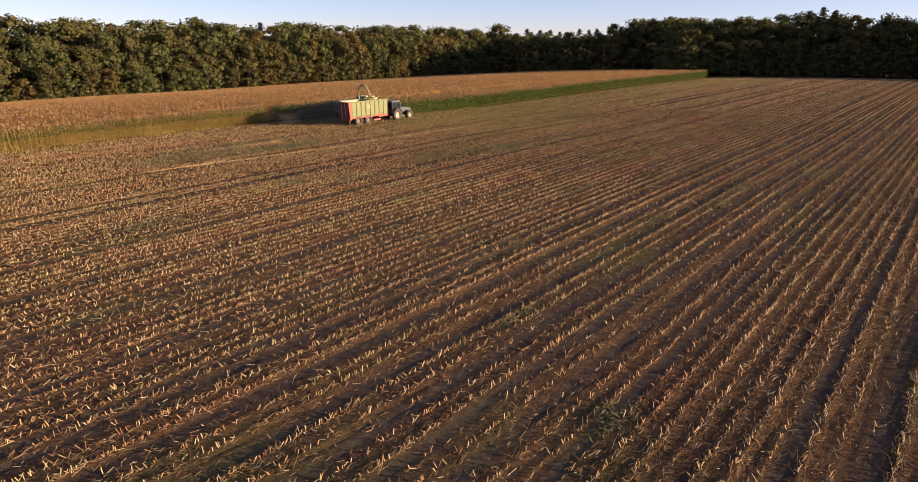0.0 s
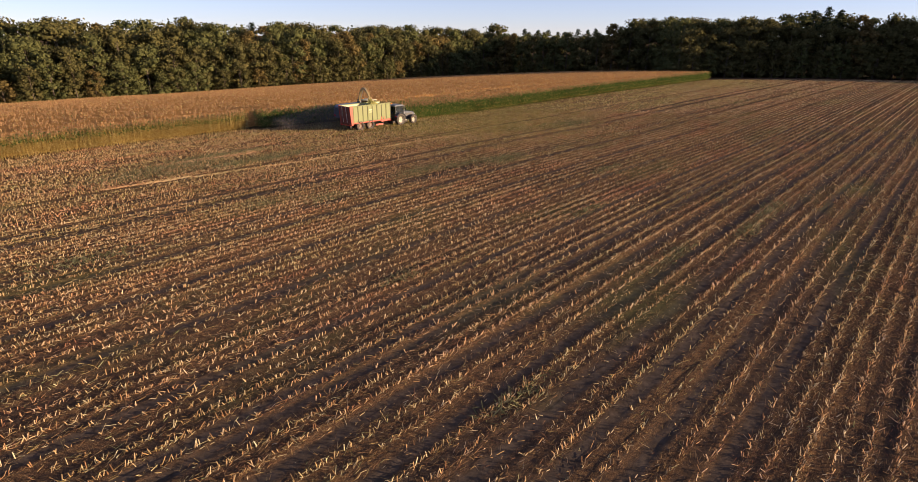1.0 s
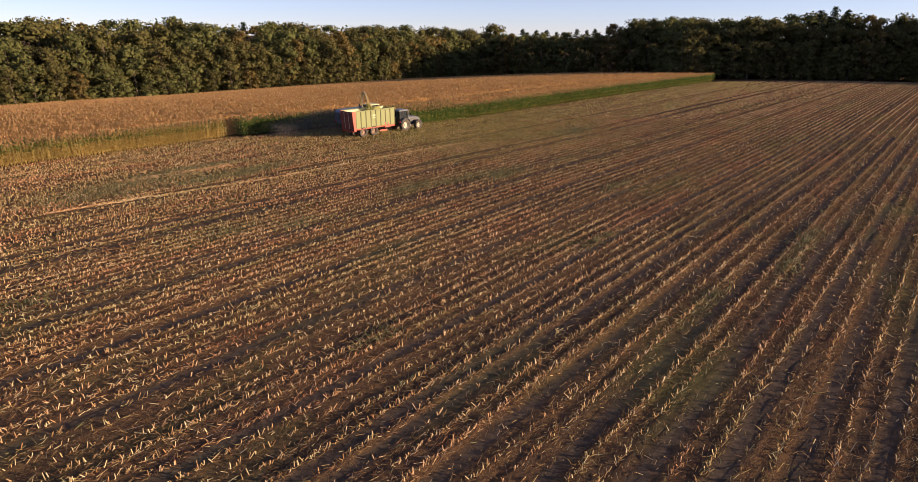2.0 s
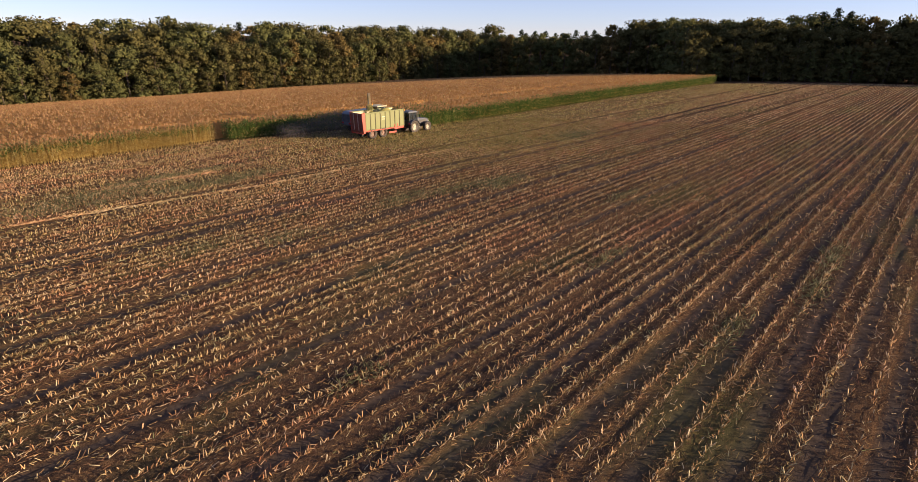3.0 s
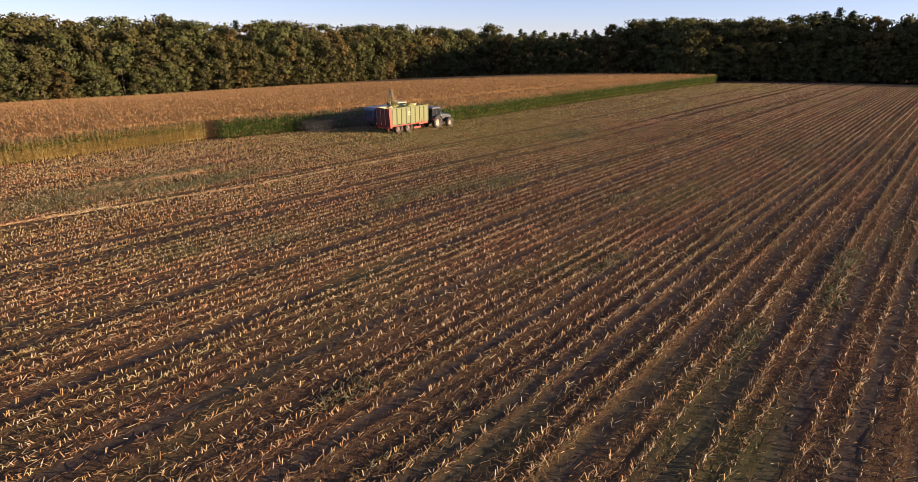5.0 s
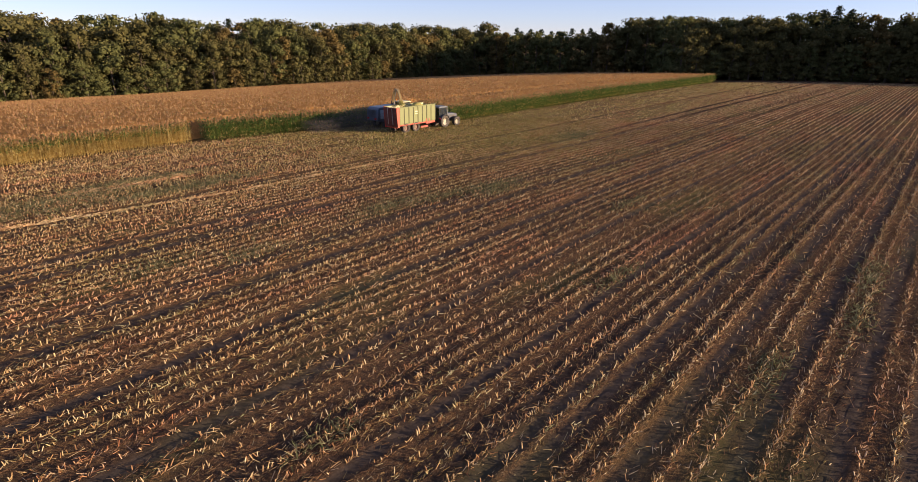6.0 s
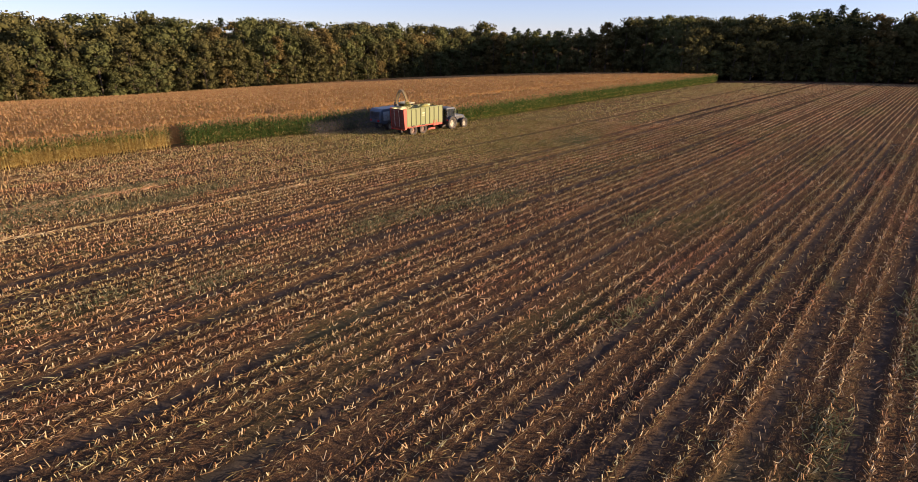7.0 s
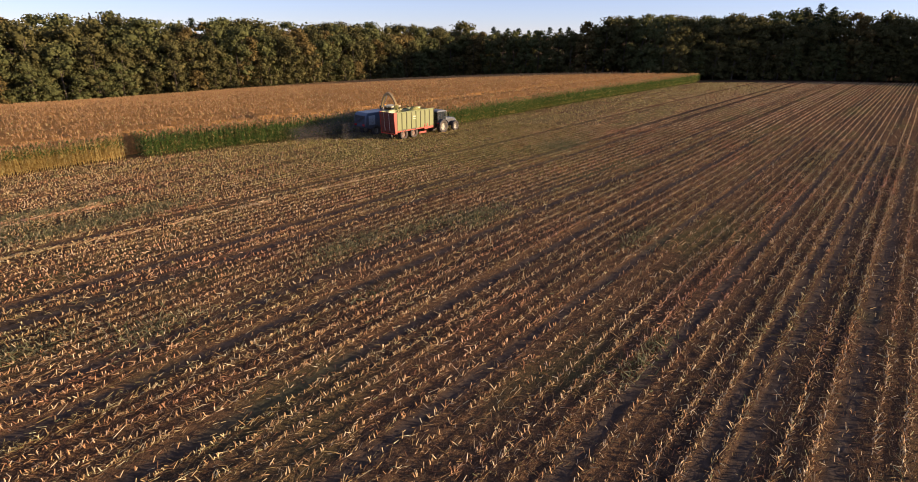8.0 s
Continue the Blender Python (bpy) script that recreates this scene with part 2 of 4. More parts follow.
# ---- ground ----
def make_ground():
    far = np.array([60, 120, 250, 500, 1000, 2000, 3500], float)
    xs = np.concatenate([-320 - far[::-1], np.arange(-320, -84, 5.0), np.arange(-84, -45, 0.1875), np.arange(-45, 10, 0.125), np.arange(12, 121, 6.0), 120 + far])
    ys = np.concatenate([-80 - far[::-1], np.arange(-80, -20, 5.0), np.arange(-20, 110, 1.1), np.arange(111, 421, 3.0), 420 + far])
    X, Y = np.meshgrid(xs, ys, indexing="ij")
    Z = ground_z(X, Y)
    # ridges and clods
    r = np.random.default_rng(2)
    near = (X > -83) & (X < 9) & (Y > -19) & (Y < 109)
    Z = Z + np.where(near, field_relief(X) + r.normal(0, 0.014, X.shape), 0)
    V = np.stack([X, Y, Z], -1).reshape(-1, 3)
    nx, ny = len(xs), len(ys)
    i, j = np.meshgrid(np.arange(nx - 1), np.arange(ny - 1), indexing="ij")
    k = (i * ny + j).ravel()
    ob = mesh_object("ground", V, np.stack([k, k + ny, k + ny + 1, k + 1], -1), [SOIL])
    at = ob.data.attributes.new("bare_earth", "FLOAT", "POINT")
    at.data.foreach_set("value", np.where(near, lane_depth(X), 0.0).astype(np.float32).ravel())
    at = ob.data.attributes.new("fresh_chaff", "FLOAT", "POINT")
    at.data.foreach_set("value", np.where(near, freshness(X, Y), 0.0).astype(np.float32).ravel())
    ob.data.polygons.foreach_set("use_smooth", np.ones(len(k), bool))
    tagged(ob, "dark brown harvested maize field with bare wheel lanes", "ground", kind="structure")


make_ground()
rng = np.random.default_rng(7)


# ---- stubble ----
def row_density(x, y=0.0):
    """How thick the stubble and chaff lie along each maize row; wheel lanes are thin."""
    k, h = np.round((x - ROW_0) / ROW), row_hash(x)
    along = 0.5 + 0.5 * np.sin(y * 0.55 + k * 2.1) * np.sin(y * 0.13 + k * 0.7 + 1.0)
    return (0.35 + 0.75 * h) * (0.55 + 0.6 * along) * (1 - 0.9 * lane_depth(x))


def in_view(x, y, grow=4.0):
    """The stretch of field that the flight passes over and looks along."""
    return (y > 0.46 * -x - 27 - grow) & (x < 6 + grow) & (y < 255) & (x > edge_west(y) + 0.4) & ((x > EDGE_EAST + 0.4) | (y < CUT_END + 0.5))


CUT_START, CUT_END = 62.0, 82.0  # where the header stands at the start and at the end


def strips(base, direction, side, length, width, lift_end):
    """Flat four-cornered strips, one for each base point."""
    tip = base + direction * length[:, None] + np.stack([0 * lift_end, 0 * lift_end, lift_end], -1)
    w = side * width[:, None] / 2
    V = np.stack([base - w, base + w, tip + w * 0.6, tip - w * 0.6], 1).reshape(-1, 3)
    return V, np.arange(len(V)).reshape(-1, 4)


def make_stubble():
    """Cut stalks in their rows, single or leaning apart in twos and threes."""
    V, Q, S, n = [], [], [], 0
    xs = np.arange(-113, 10) * ROW + ROW_0
    for r0, r1, gap, sides in ((0, 45, 0.155, 3), (45, 105, 0.19, 2), (105, 300, 0.26, 1)):
        ys = np.arange(-20, 255, gap)
        X, Y = [q.ravel() for q in np.meshgrid(xs, ys)]
        X = X + rng.normal(0, 0.035, X.shape)
        Y = Y + rng.normal(0, 0.05, Y.shape)
        d = np.hypot(X + 6, Y - 7)
        keep = (d >= r0) & (d < r1) & in_view(X, Y) & (rng.random(X.shape) < 0.25 + row_density(X, Y) * 0.85) & (rng.random(X.shape) > 0.85 * lane_depth(X))
        keep &= (Y < 195 + (X + 76) * 1.1)
        X, Y = X[keep], Y[keep]
        # a second stalk beside some of them
        twin = rng.random(len(X)) < (0.45 if sides > 1 else 0.0)
        X, Y = np.concatenate([X, X[twin] + rng.normal(0, 0.02, twin.sum())]), np.concatenate([Y, Y[twin] + rng.normal(0, 0.03, twin.sum())])
        m = len(X)
        far = np.clip((np.hypot(X + 6, Y - 7) - 22) / 60, 0, 1)
        h = rng.uniform(0.09, 0.22, m) * (1 - 0.22 * far)
        lean = rng.normal(0, 0.085, (m, 2)) * (1 - 0.4 * far[:, None])
        lean[:, 1] += 0.02
        w = rng.uniform(0.013, 0.023, m) * (1 + 0.6 * far) * (1.0 if sides > 1 else 1.15)
        Z = ground_z(X, Y) + field_relief(X)
        B = np.stack([X, Y, Z - 0.03], -1)
        T = np.stack([X + lean[:, 0], Y + lean[:, 1], Z + h], -1)
        turn = rng.uniform(0, 6.283, m)
        ring, F = [], []
        if sides == 3:
            for k in range(3):
                o = np.stack([np.cos(turn + k * 2.094), np.sin(turn + k * 2.094), 0 * turn], -1) * w[:, None]
                ring += [B + o, T + o * 0.9]
            F = [[0, 2, 3, 1], [2, 4, 5, 3], [4, 0, 1, 5]]
        else:
            for k in range(sides):
                o = np.stack([np.cos(turn + k * 1.571), np.sin(turn + k * 1.571), 0 * turn], -1) * w[:, None]
                ring += [B - o, B + o, T + o, T - o]
                F.append([4 * k, 4 * k + 1, 4 * k + 2, 4 * k + 3])
        P, F = np.stack(ring, 1), np.array(F)
        c = P.shape[1]
        Q.append((np.arange(m)[:, None, None] * c + F[None] + n).reshape(-1, 4))
        V.append(P.reshape(-1, 3))
        S.append(np.repeat(rng.random(m) < freshness(X, Y), len(F)))
        n += m * c
    tagged(mesh_object("maize_stubble", np.concatenate(V), np.concatenate(Q), [STUBBLE, FRESH_STUBBLE], slots=np.concatenate(S)),
           "short cut maize stalks standing in straight rows, straw to rust brown", "stubble", kind="stuff")


make_stubble()


def scatter(count, r0, r1, spread):
    x = rng.uniform(-84, 9, count)
    y = rng.uniform(-20, 250, count)
    k = np.round((x - ROW_0) / ROW) * ROW + ROW_0
    x = np.where(rng.random(count) < 0.72, k + rng.normal(0, spread, count), x)
    d = np.hypot(x + 6, y - 7)
    keep = (d >= r0) & (d < r1) & in_view(x, y) & (rng.random(count) < row_density(x, y) * 1.15) & (y < 195 + (x + 76) * 1.1)
    return x[keep], y[keep]


def make_litter():
    V, Q, S, n = [], [], [], 0
    for count, r0, r1, size, lift in ((2500000, 0, 45, 1.0, 0.08), (1300000, 45, 105, 1.7, 0.14), (150000, 105, 300, 2.6, 0.14)):
        x, y = scatter(count, r0, r1, 0.15)
        m = len(x)
        size = np.interp(np.hypot(x + 6, y - 7), (0, 22, 60, 140), (0.95, 1.0, 1.7, 2.6))
        base = np.stack([x, y, ground_z(x, y) + field_relief(x) + rng.uniform(0.0, 0.045, m)], -1)
        t = np.where(rng.random(m) < 0.68, math.pi / 2 + rng.normal(0, 0.4, m) + math.pi * rng.integers(0, 2, m), rng.uniform(0, 6.283, m))
        d = np.stack([np.cos(t), np.sin(t), 0 * t], -1)
        tilt = rng.normal(0, 0.9, m)
        side = np.stack([-np.sin(t) * np.cos(tilt), np.cos(t) * np.cos(tilt), np.sin(tilt)], -1)
        v, q = strips(base, d, side, rng.gamma(2.2, 0.055, m) * size ** 0.5 + 0.06, rng.uniform(0.007, 0.028, m) * size, np.abs(rng.normal(0, lift, m)))
        V.append(v), Q.append(q + n), S.append(rng.random(m) < freshness(x, y))
        n += len(v)
    tagged(mesh_object("crop_residue", np.concatenate(V), np.concatenate(Q), [LITTER, FRESH_LITTER], slots=np.concatenate(S)),
           "loose dry brown maize leaves and chopped straw between the rows", "crop residue", kind="stuff")


make_litter()


WEEDS = ((-13.7, 52.0, 1.0, 3), (-13.4, 45.6, 0.8, 2.2), (-25.2, 23.8, 0.8, 1.2), (-41.9, 30.2, 1.5, 2), (-50.6, 82.5, 2.6, 4), (-66, 32, 1.6, 7), (-61.5, 22.3, 2.0, 5), (-63.7, 26.3, 2.0, 6), (-6.7, 15.4, 0.8, 1.2),
         (-13.9, 19.1, 0.6, 1.6), (-41, 12.3, 1.2, 3), (-44, 26, 1.2, 2), (-43.5, 42.8, 1.6, 3), (-24.1, 41.8, 0.8, 2.5), (-60.4, 37, 2.0, 4), (-40.2, 52, 1.5, 3), (-15.4, 38, 0.7, 2), (-30, 56, 0.8, 3),
         (-60.2, 31.9, 1.8, 4), (-42.6, 41.6, 1.0, 3.2), (-42.1, 47.8, 1.0, 3.6), (-41.2, 53.3, 1.2, 3.4), (-36.8, 38.7, 0.6, 1.4))


def make_weeds():
    """Green regrowth and flattened leaves in loose patches, each a clump of its own."""
    for x, y, sx, sy in WEEDS:
        m = int((250 if sy > 3.5 else 160) * sx * sy ** 0.8)
        px, py = rng.normal(0, sx * 0.42, m), rng.normal(0, sy * 0.6, m)
        t, tilt = rng.uniform(0, 6.283, m), rng.normal(0, 0.6, m)
        z0 = float(ground_z(x, y))
        B = np.stack([px, py, ground_z(x + px, y + py) - z0 + rng.uniform(0, 0.08, m)], -1)
        D = np.stack([np.cos(t), np.sin(t), 0 * t], -1)
        S = np.stack([-np.sin(t) * np.cos(tilt), np.cos(t) * np.cos(tilt), np.sin(tilt)], -1)
        V, Q = strips(B, D, S, rng.uniform(0.12, 0.42, m), rng.uniform(0.025, 0.06, m), rng.uniform(0.0, 0.28, m))
        ob = mesh_object("weed_patch", V, Q, [WEED])
        ob.location = (x, y, z0)
        tagged(ob, "large flattened patch of dull green weeds in the stubble" if sy > 3.5 else "small clump of green weeds between the stubble rows", "weeds", "weed patches", "stuff")


make_weeds()


def make_windrows():
    """Pale straw drawn out along the wheel lanes."""
    V, Q, n = [], [], 0
    for x0, y0, x1, y1, wide, thick in WINDROWS:
        m = int((y1 - y0) * thick)
        py = rng.uniform(y0, y1, m)
        px = x0 + (x1 - x0) * (py - y0) / (y1 - y0) + rng.normal(0, wide, m)
        t = math.pi / 2 + rng.normal(0, 0.25, m)
        B = np.stack([px, py, ground_z(px, py) + rng.uniform(0.03, 0.12, m)], -1)
        D = np.stack([np.cos(t), np.sin(t), 0 * t], -1)
        tilt = rng.normal(0, 0.8, m)
        S = np.stack([-np.sin(t) * np.cos(tilt), np.cos(t) * np.cos(tilt), np.sin(tilt)], -1)
        v, q = strips(B, D, S, rng.uniform(0.2, 0.6, m), rng.uniform(0.02, 0.05, m), rng.uniform(0.0, 0.1, m))
        V.append(v), Q.append(q + n)
        n += len(v)
    tagged(mesh_object("straw_windrow", np.concatenate(V), np.concatenate(Q), [STUBBLE]), "thin pale lines of straw left along the wheel tracks", "straw", kind="stuff")


WINDROWS = ((-65.2, 25, -65.2, 36, 0.6, 42), (-58.6, 18, -56.0, 36, 0.15, 30), (-56.0, 36, -55.2, 62, 0.13, 20))
make_windrows()


# ---- standing maize ----
def maize_template(rich, r, dry_below):
    """Corners, faces and material slots of one maize plant about 2.6 m tall."""
    V, F, S = [], [], []

    def quad(pts, slot):
        k = len(V)
        V.extend(pts)
        F.append([k, k + 1, k + 2, k + 3])
        S.append(slot)

    def ribbon(p, dirs, widths, side, slot):
        k = len(V)
        p = np.array(p, float)
        pts = [p]
        for d in dirs:
            p = p + d
            pts.append(p)
        for q, w in zip(pts, widths):
            V.append(q - side * w / 2)
            V.append(q + side * w / 2)
        for j in range(len(dirs)):
            F.append([k + 2 * j, k + 2 * j + 1, k + 2 * j + 3, k + 2 * j + 2])
            S.append(slot)

    top = 2.28 + r.uniform(-0.12, 0.12)
    if rich:
        for t in (0.0, 1.57):
            o = np.array([math.cos(t), math.sin(t), 0]) * 0.014
            quad([-o, o, o * 0.6 + [0, 0, top], -o * 0.6 + [0, 0, top]], 0 if dry_below < 1 else 1)
    heights = np.linspace(0.3, top - 0.05, 11) if rich else np.linspace(1.9, top - 0.05, 2)
    for j, h in enumerate(heights):
        t = (j % 2) * math.pi + r.normal(0, 0.7)
        out = np.array([math.cos(t), math.sin(t), 0])
        side = np.array([-math.sin(t), math.cos(t), 0])
        length = r.uniform(0.55, 0.85)
        w = 0.10 if rich else 0.08
        dry = h < dry_below or r.random() < (0.12 if dry_below < 1 else 0.62)
        up = np.array([0, 0, 1.0])
        if rich:
            dirs = [(out * 0.32 + up * 0.30) * length, (out * 0.5 - up * 0.26) * length]
            ribbon([0, 0, h], dirs, [0.05, w, 0.015], side, 1 if dry else 0)
        else:
            ribbon([0, 0, h], [(out * 0.3 + up * 0.35) * length, (out * 0.4 - up * 0.1) * length], [0.05, w, 0.02], side, (0, 1, 3, 3, 3, 3)[r.integers(0, 6)])
    for j in range(5 if rich else 3):
        t = r.uniform(0, 6.28)
        out = np.array([math.cos(t), math.sin(t), 0])
        side = np.array([-math.sin(t), math.cos(t), 0])
        ribbon([0, 0, top - 0.08], [(out * r.uniform(0.04, 0.22) + [0, 0, 0.34])], [0.03 if rich else 0.045, 0.03 if rich else 0.045], side, 2)
    return np.array(V), np.array(F), np.array(S)


def plant_maize(x, y, rich, seed, origin=(0, 0, 0), dry_below=0.6):
    """Arrays for many plants, drawn from a handful of templates."""
    r = np.random.default_rng(seed)
    V, Q, S, n = [], [], [], 0
    kinds = [maize_template(rich, r, dry_below) for _ in range(6)]
    pick = r.integers(0, 6, len(x))
    for k, (tv, tf, ts) in enumerate(kinds):
        sel = pick == k
        m = int(sel.sum())
        if not m:
            continue
        a, s = r.uniform(0, 6.283, m), r.uniform(0.88, 1.1, m)
        px, py = x[sel], y[sel]
        lx, ly = r.normal(0, 0.05, m), r.normal(0, 0.05, m)
        c, sn = np.cos(a)[:, None], np.sin(a)[:, None]
        P = np.stack([
            (tv[None, :, 0] * c - tv[None, :, 1] * sn) * s[:, None] + px[:, None] + lx[:, None] * tv[None, :, 2],
            (tv[None, :, 0] * sn + tv[None, :, 1] * c) * s[:, None] + py[:, None] + ly[:, None] * tv[None, :, 2],
            tv[None, :, 2] * s[:, None] + ground_z(px, py)[:, None]], -1) - np.array(origin)
        V.append(P.reshape(-1, 3))
        Q.append((np.arange(m)[:, None, None] * len(tv) + tf[None] + n).reshape(-1, 4))
        S.append(np.tile(ts, m))
        n += m * len(tv)
    return np.concatenate(V), np.concatenate(Q), np.concatenate(S)


MAIZE_MATS = [MAIZE_GREEN, MAIZE_DRY, TASSEL, MAIZE_BROWN]


THIN_SPOTS = ((-111.5, 91, 1.8, 5.0), (-96, 128, 1.5, 4))  # where the crop failed


def make_maize():
    r = np.random.default_rng(3)
    # rows along the open faces, plant by plant
    X, Y = [], []
    for k in range(4):
        ys = np.arange(2, CUT_END + 4, 0.15)
        X.append(edge_west(ys) - k * ROW), Y.append(ys)
        ys = np.arange(CUT_END, FIELD_END, 0.15 if k < 2 else 0.2)
        X.append(np.full(len(ys), EDGE_EAST - k * ROW)), Y.append(ys)
    for k in range(8):
        xs = np.arange(-79, EDGE_EAST - 2.5, ROW)
        X.append(xs), Y.append(np.full(len(xs), CUT_END + 0.17 * k))
    X, Y = np.concatenate(X), np.concatenate(Y)
    hole = (X > -85.4) & (np.abs(Y - 45.6) < 0.9)
    X, Y = X[~hole], Y[~hole]
    X, Y = X + r.normal(0, 0.05, len(X)), Y + r.normal(0, 0.05, len(Y))
    old = Y < 46.5
    for sel, below, label in ((old, 1.25, "tall ripening maize along the old cut edge, straw yellow below"), (~old, 0.1, "tall green maize plants along the fresh cut edge")):
        V, Q, S = plant_maize(X[sel], Y[sel], True, 11, dry_below=below)
        tagged(mesh_object("maize_edge", V, Q, MAIZE_MATS, slots=S), label, "maize", kind="stuff")
    # the crop behind them
    n = 68000
    x, y = r.uniform(WOOD_WEST + 3, EDGE_EAST - 2.6, n), r.uniform(-5, FIELD_END, n)
    x = np.where(r.random(n) < 0.5, np.round(x / ROW) * ROW + r.normal(0, 0.1, n), x)
    keep = ((x < edge_west(y) - 2.6) | (y > CUT_END + 1.5)) & (y > 0.12 * (-x - 70) - 4)
    for hx, hy, ax, ay in THIN_SPOTS:
        keep &= ((x - hx) / ax) ** 2 + ((y - hy) / ay) ** 2 > 1
    V, Q, S = plant_maize(x[keep], y[keep], False, 12)
    tagged(mesh_object("maize_field", V, Q, MAIZE_MATS, slots=S), "broad field of standing maize with dry rust-brown tassels", "maize", kind="stuff")
    # closed leaf layer inside the crop
    def slab(x0, x1, y0, y1, h=2.26):
        xs, ys = np.linspace(x0, x1, round((x1 - x0) / 1.5) + 1), np.linspace(y0, y1, 110)
        A, B = np.meshgrid(xs, ys, indexing="ij")
        Z = ground_z(A, B) + h + r.uniform(-0.22, 0.22, A.shape)
        Z[0], Z[-1], Z[:, 0], Z[:, -1] = [q - h - 0.1 for q in (Z[0], Z[-1], Z[:, 0], Z[:, -1])]
        ny = len(ys)
        i, j = np.meshgrid(np.arange(len(xs) - 1), np.arange(ny - 1), indexing="ij")
        q = (i * ny + j).ravel()
        return np.stack([A, B, Z], -1).reshape(-1, 3), np.stack([q, q + ny, q + ny + 1, q + 1], -1)
    V1, Q1 = slab(WOOD_WEST + 2, -85.6, 0, FIELD_END)
    V2, Q2 = slab(-85.5, EDGE_EAST - 1.9, CUT_END + 1.2, FIELD_END - 0.5)
    tagged(mesh_object("maize_understorey", np.concatenate([V1, V2]), np.concatenate([Q1, Q2 + len(V1)]), [MAIZE_INNER]),
           "dense brown inner leaves of the standing maize", "maize", kind="stuff")


def inner_material():
    m, nt, b = material("maize_inner", 0.9)
    b.inputs["Specular IOR Level"].default_value = 0.0
    n = noise_tex(nt, 5.0, 6.0, 0.75)
    nt.links.new(ramp(nt, [(0.3, (0.20, 0.105, 0.038)), (0.6, (0.40, 0.215, 0.078)), (0.8, (0.52, 0.30, 0.115))], n), b.inputs["Base Color"])
    bump(nt, b, n, 1.0, 0.3)
    return m


MAIZE_INNER = inner_material()
make_maize()


def make_cut_strips():
    """The crop before the header, in short strips that are drawn in as it comes."""
    r = np.random.default_rng(5)
    out = []
    step = 1.5
    y0 = CUT_START
    while y0 < CUT_END - 0.1:
        y1 = min(y0 + step, CUT_END)
        X, Y = [], []
        for k in range(9):
            gap = 0.15 if k < 3 else 0.22
            ys = np.arange(y0 + 0.05, y1, gap)
            X.append(np.full(len(ys), EDGE_EAST - k * ROW)), Y.append(ys)
        X, Y = np.concatenate(X), np.concatenate(Y)
        X = X + r.normal(0, 0.05, len(X))
        o = (EDGE_EAST - 5, y0, float(ground_z(EDGE_EAST - 5, y0)))
        V, Q, S = plant_maize(X, Y, True, int(y0 * 10), o, 0.1)
        ob = mesh_object("maize_swath", V, Q, MAIZE_MATS, slots=S)
        ob.matrix_world = pose(*o)
        tagged(ob, "strip of tall green maize waiting before the harvester", "maize", "maize in the swath", "stuff")
        out.append((ob, o, y0))
        y0 = y1
    return out


CUT_STRIPS = make_cut_strips()


# ---- woods ----
def clump_shape():
    """A rough round clump of 24 faces, radius about one."""
    V, Q, seen = [], [], {}
    for ax in range(3):
        for side in (-1, 1):
            for i in (-1, 0):
                for j in (-1, 0):
                    face = []
                    for a, b in ((i, j), (i + 1, j), (i + 1, j + 1), (i, j + 1)):
                        p = [0, 0, 0]
                        p[ax], p[(ax + 1) % 3], p[(ax + 2) % 3] = side, a, b
                        key = tuple(p)
                        if key not in seen:
                            seen[key] = len(V)
                            V.append(np.array(p, float) / np.linalg.norm(p))
                        face.append(seen[key])
                    Q.append(face if side > 0 else face[::-1])
    return np.array(V), np.array(Q)


CLUMP_V, CLUMP_Q = clump_shape()


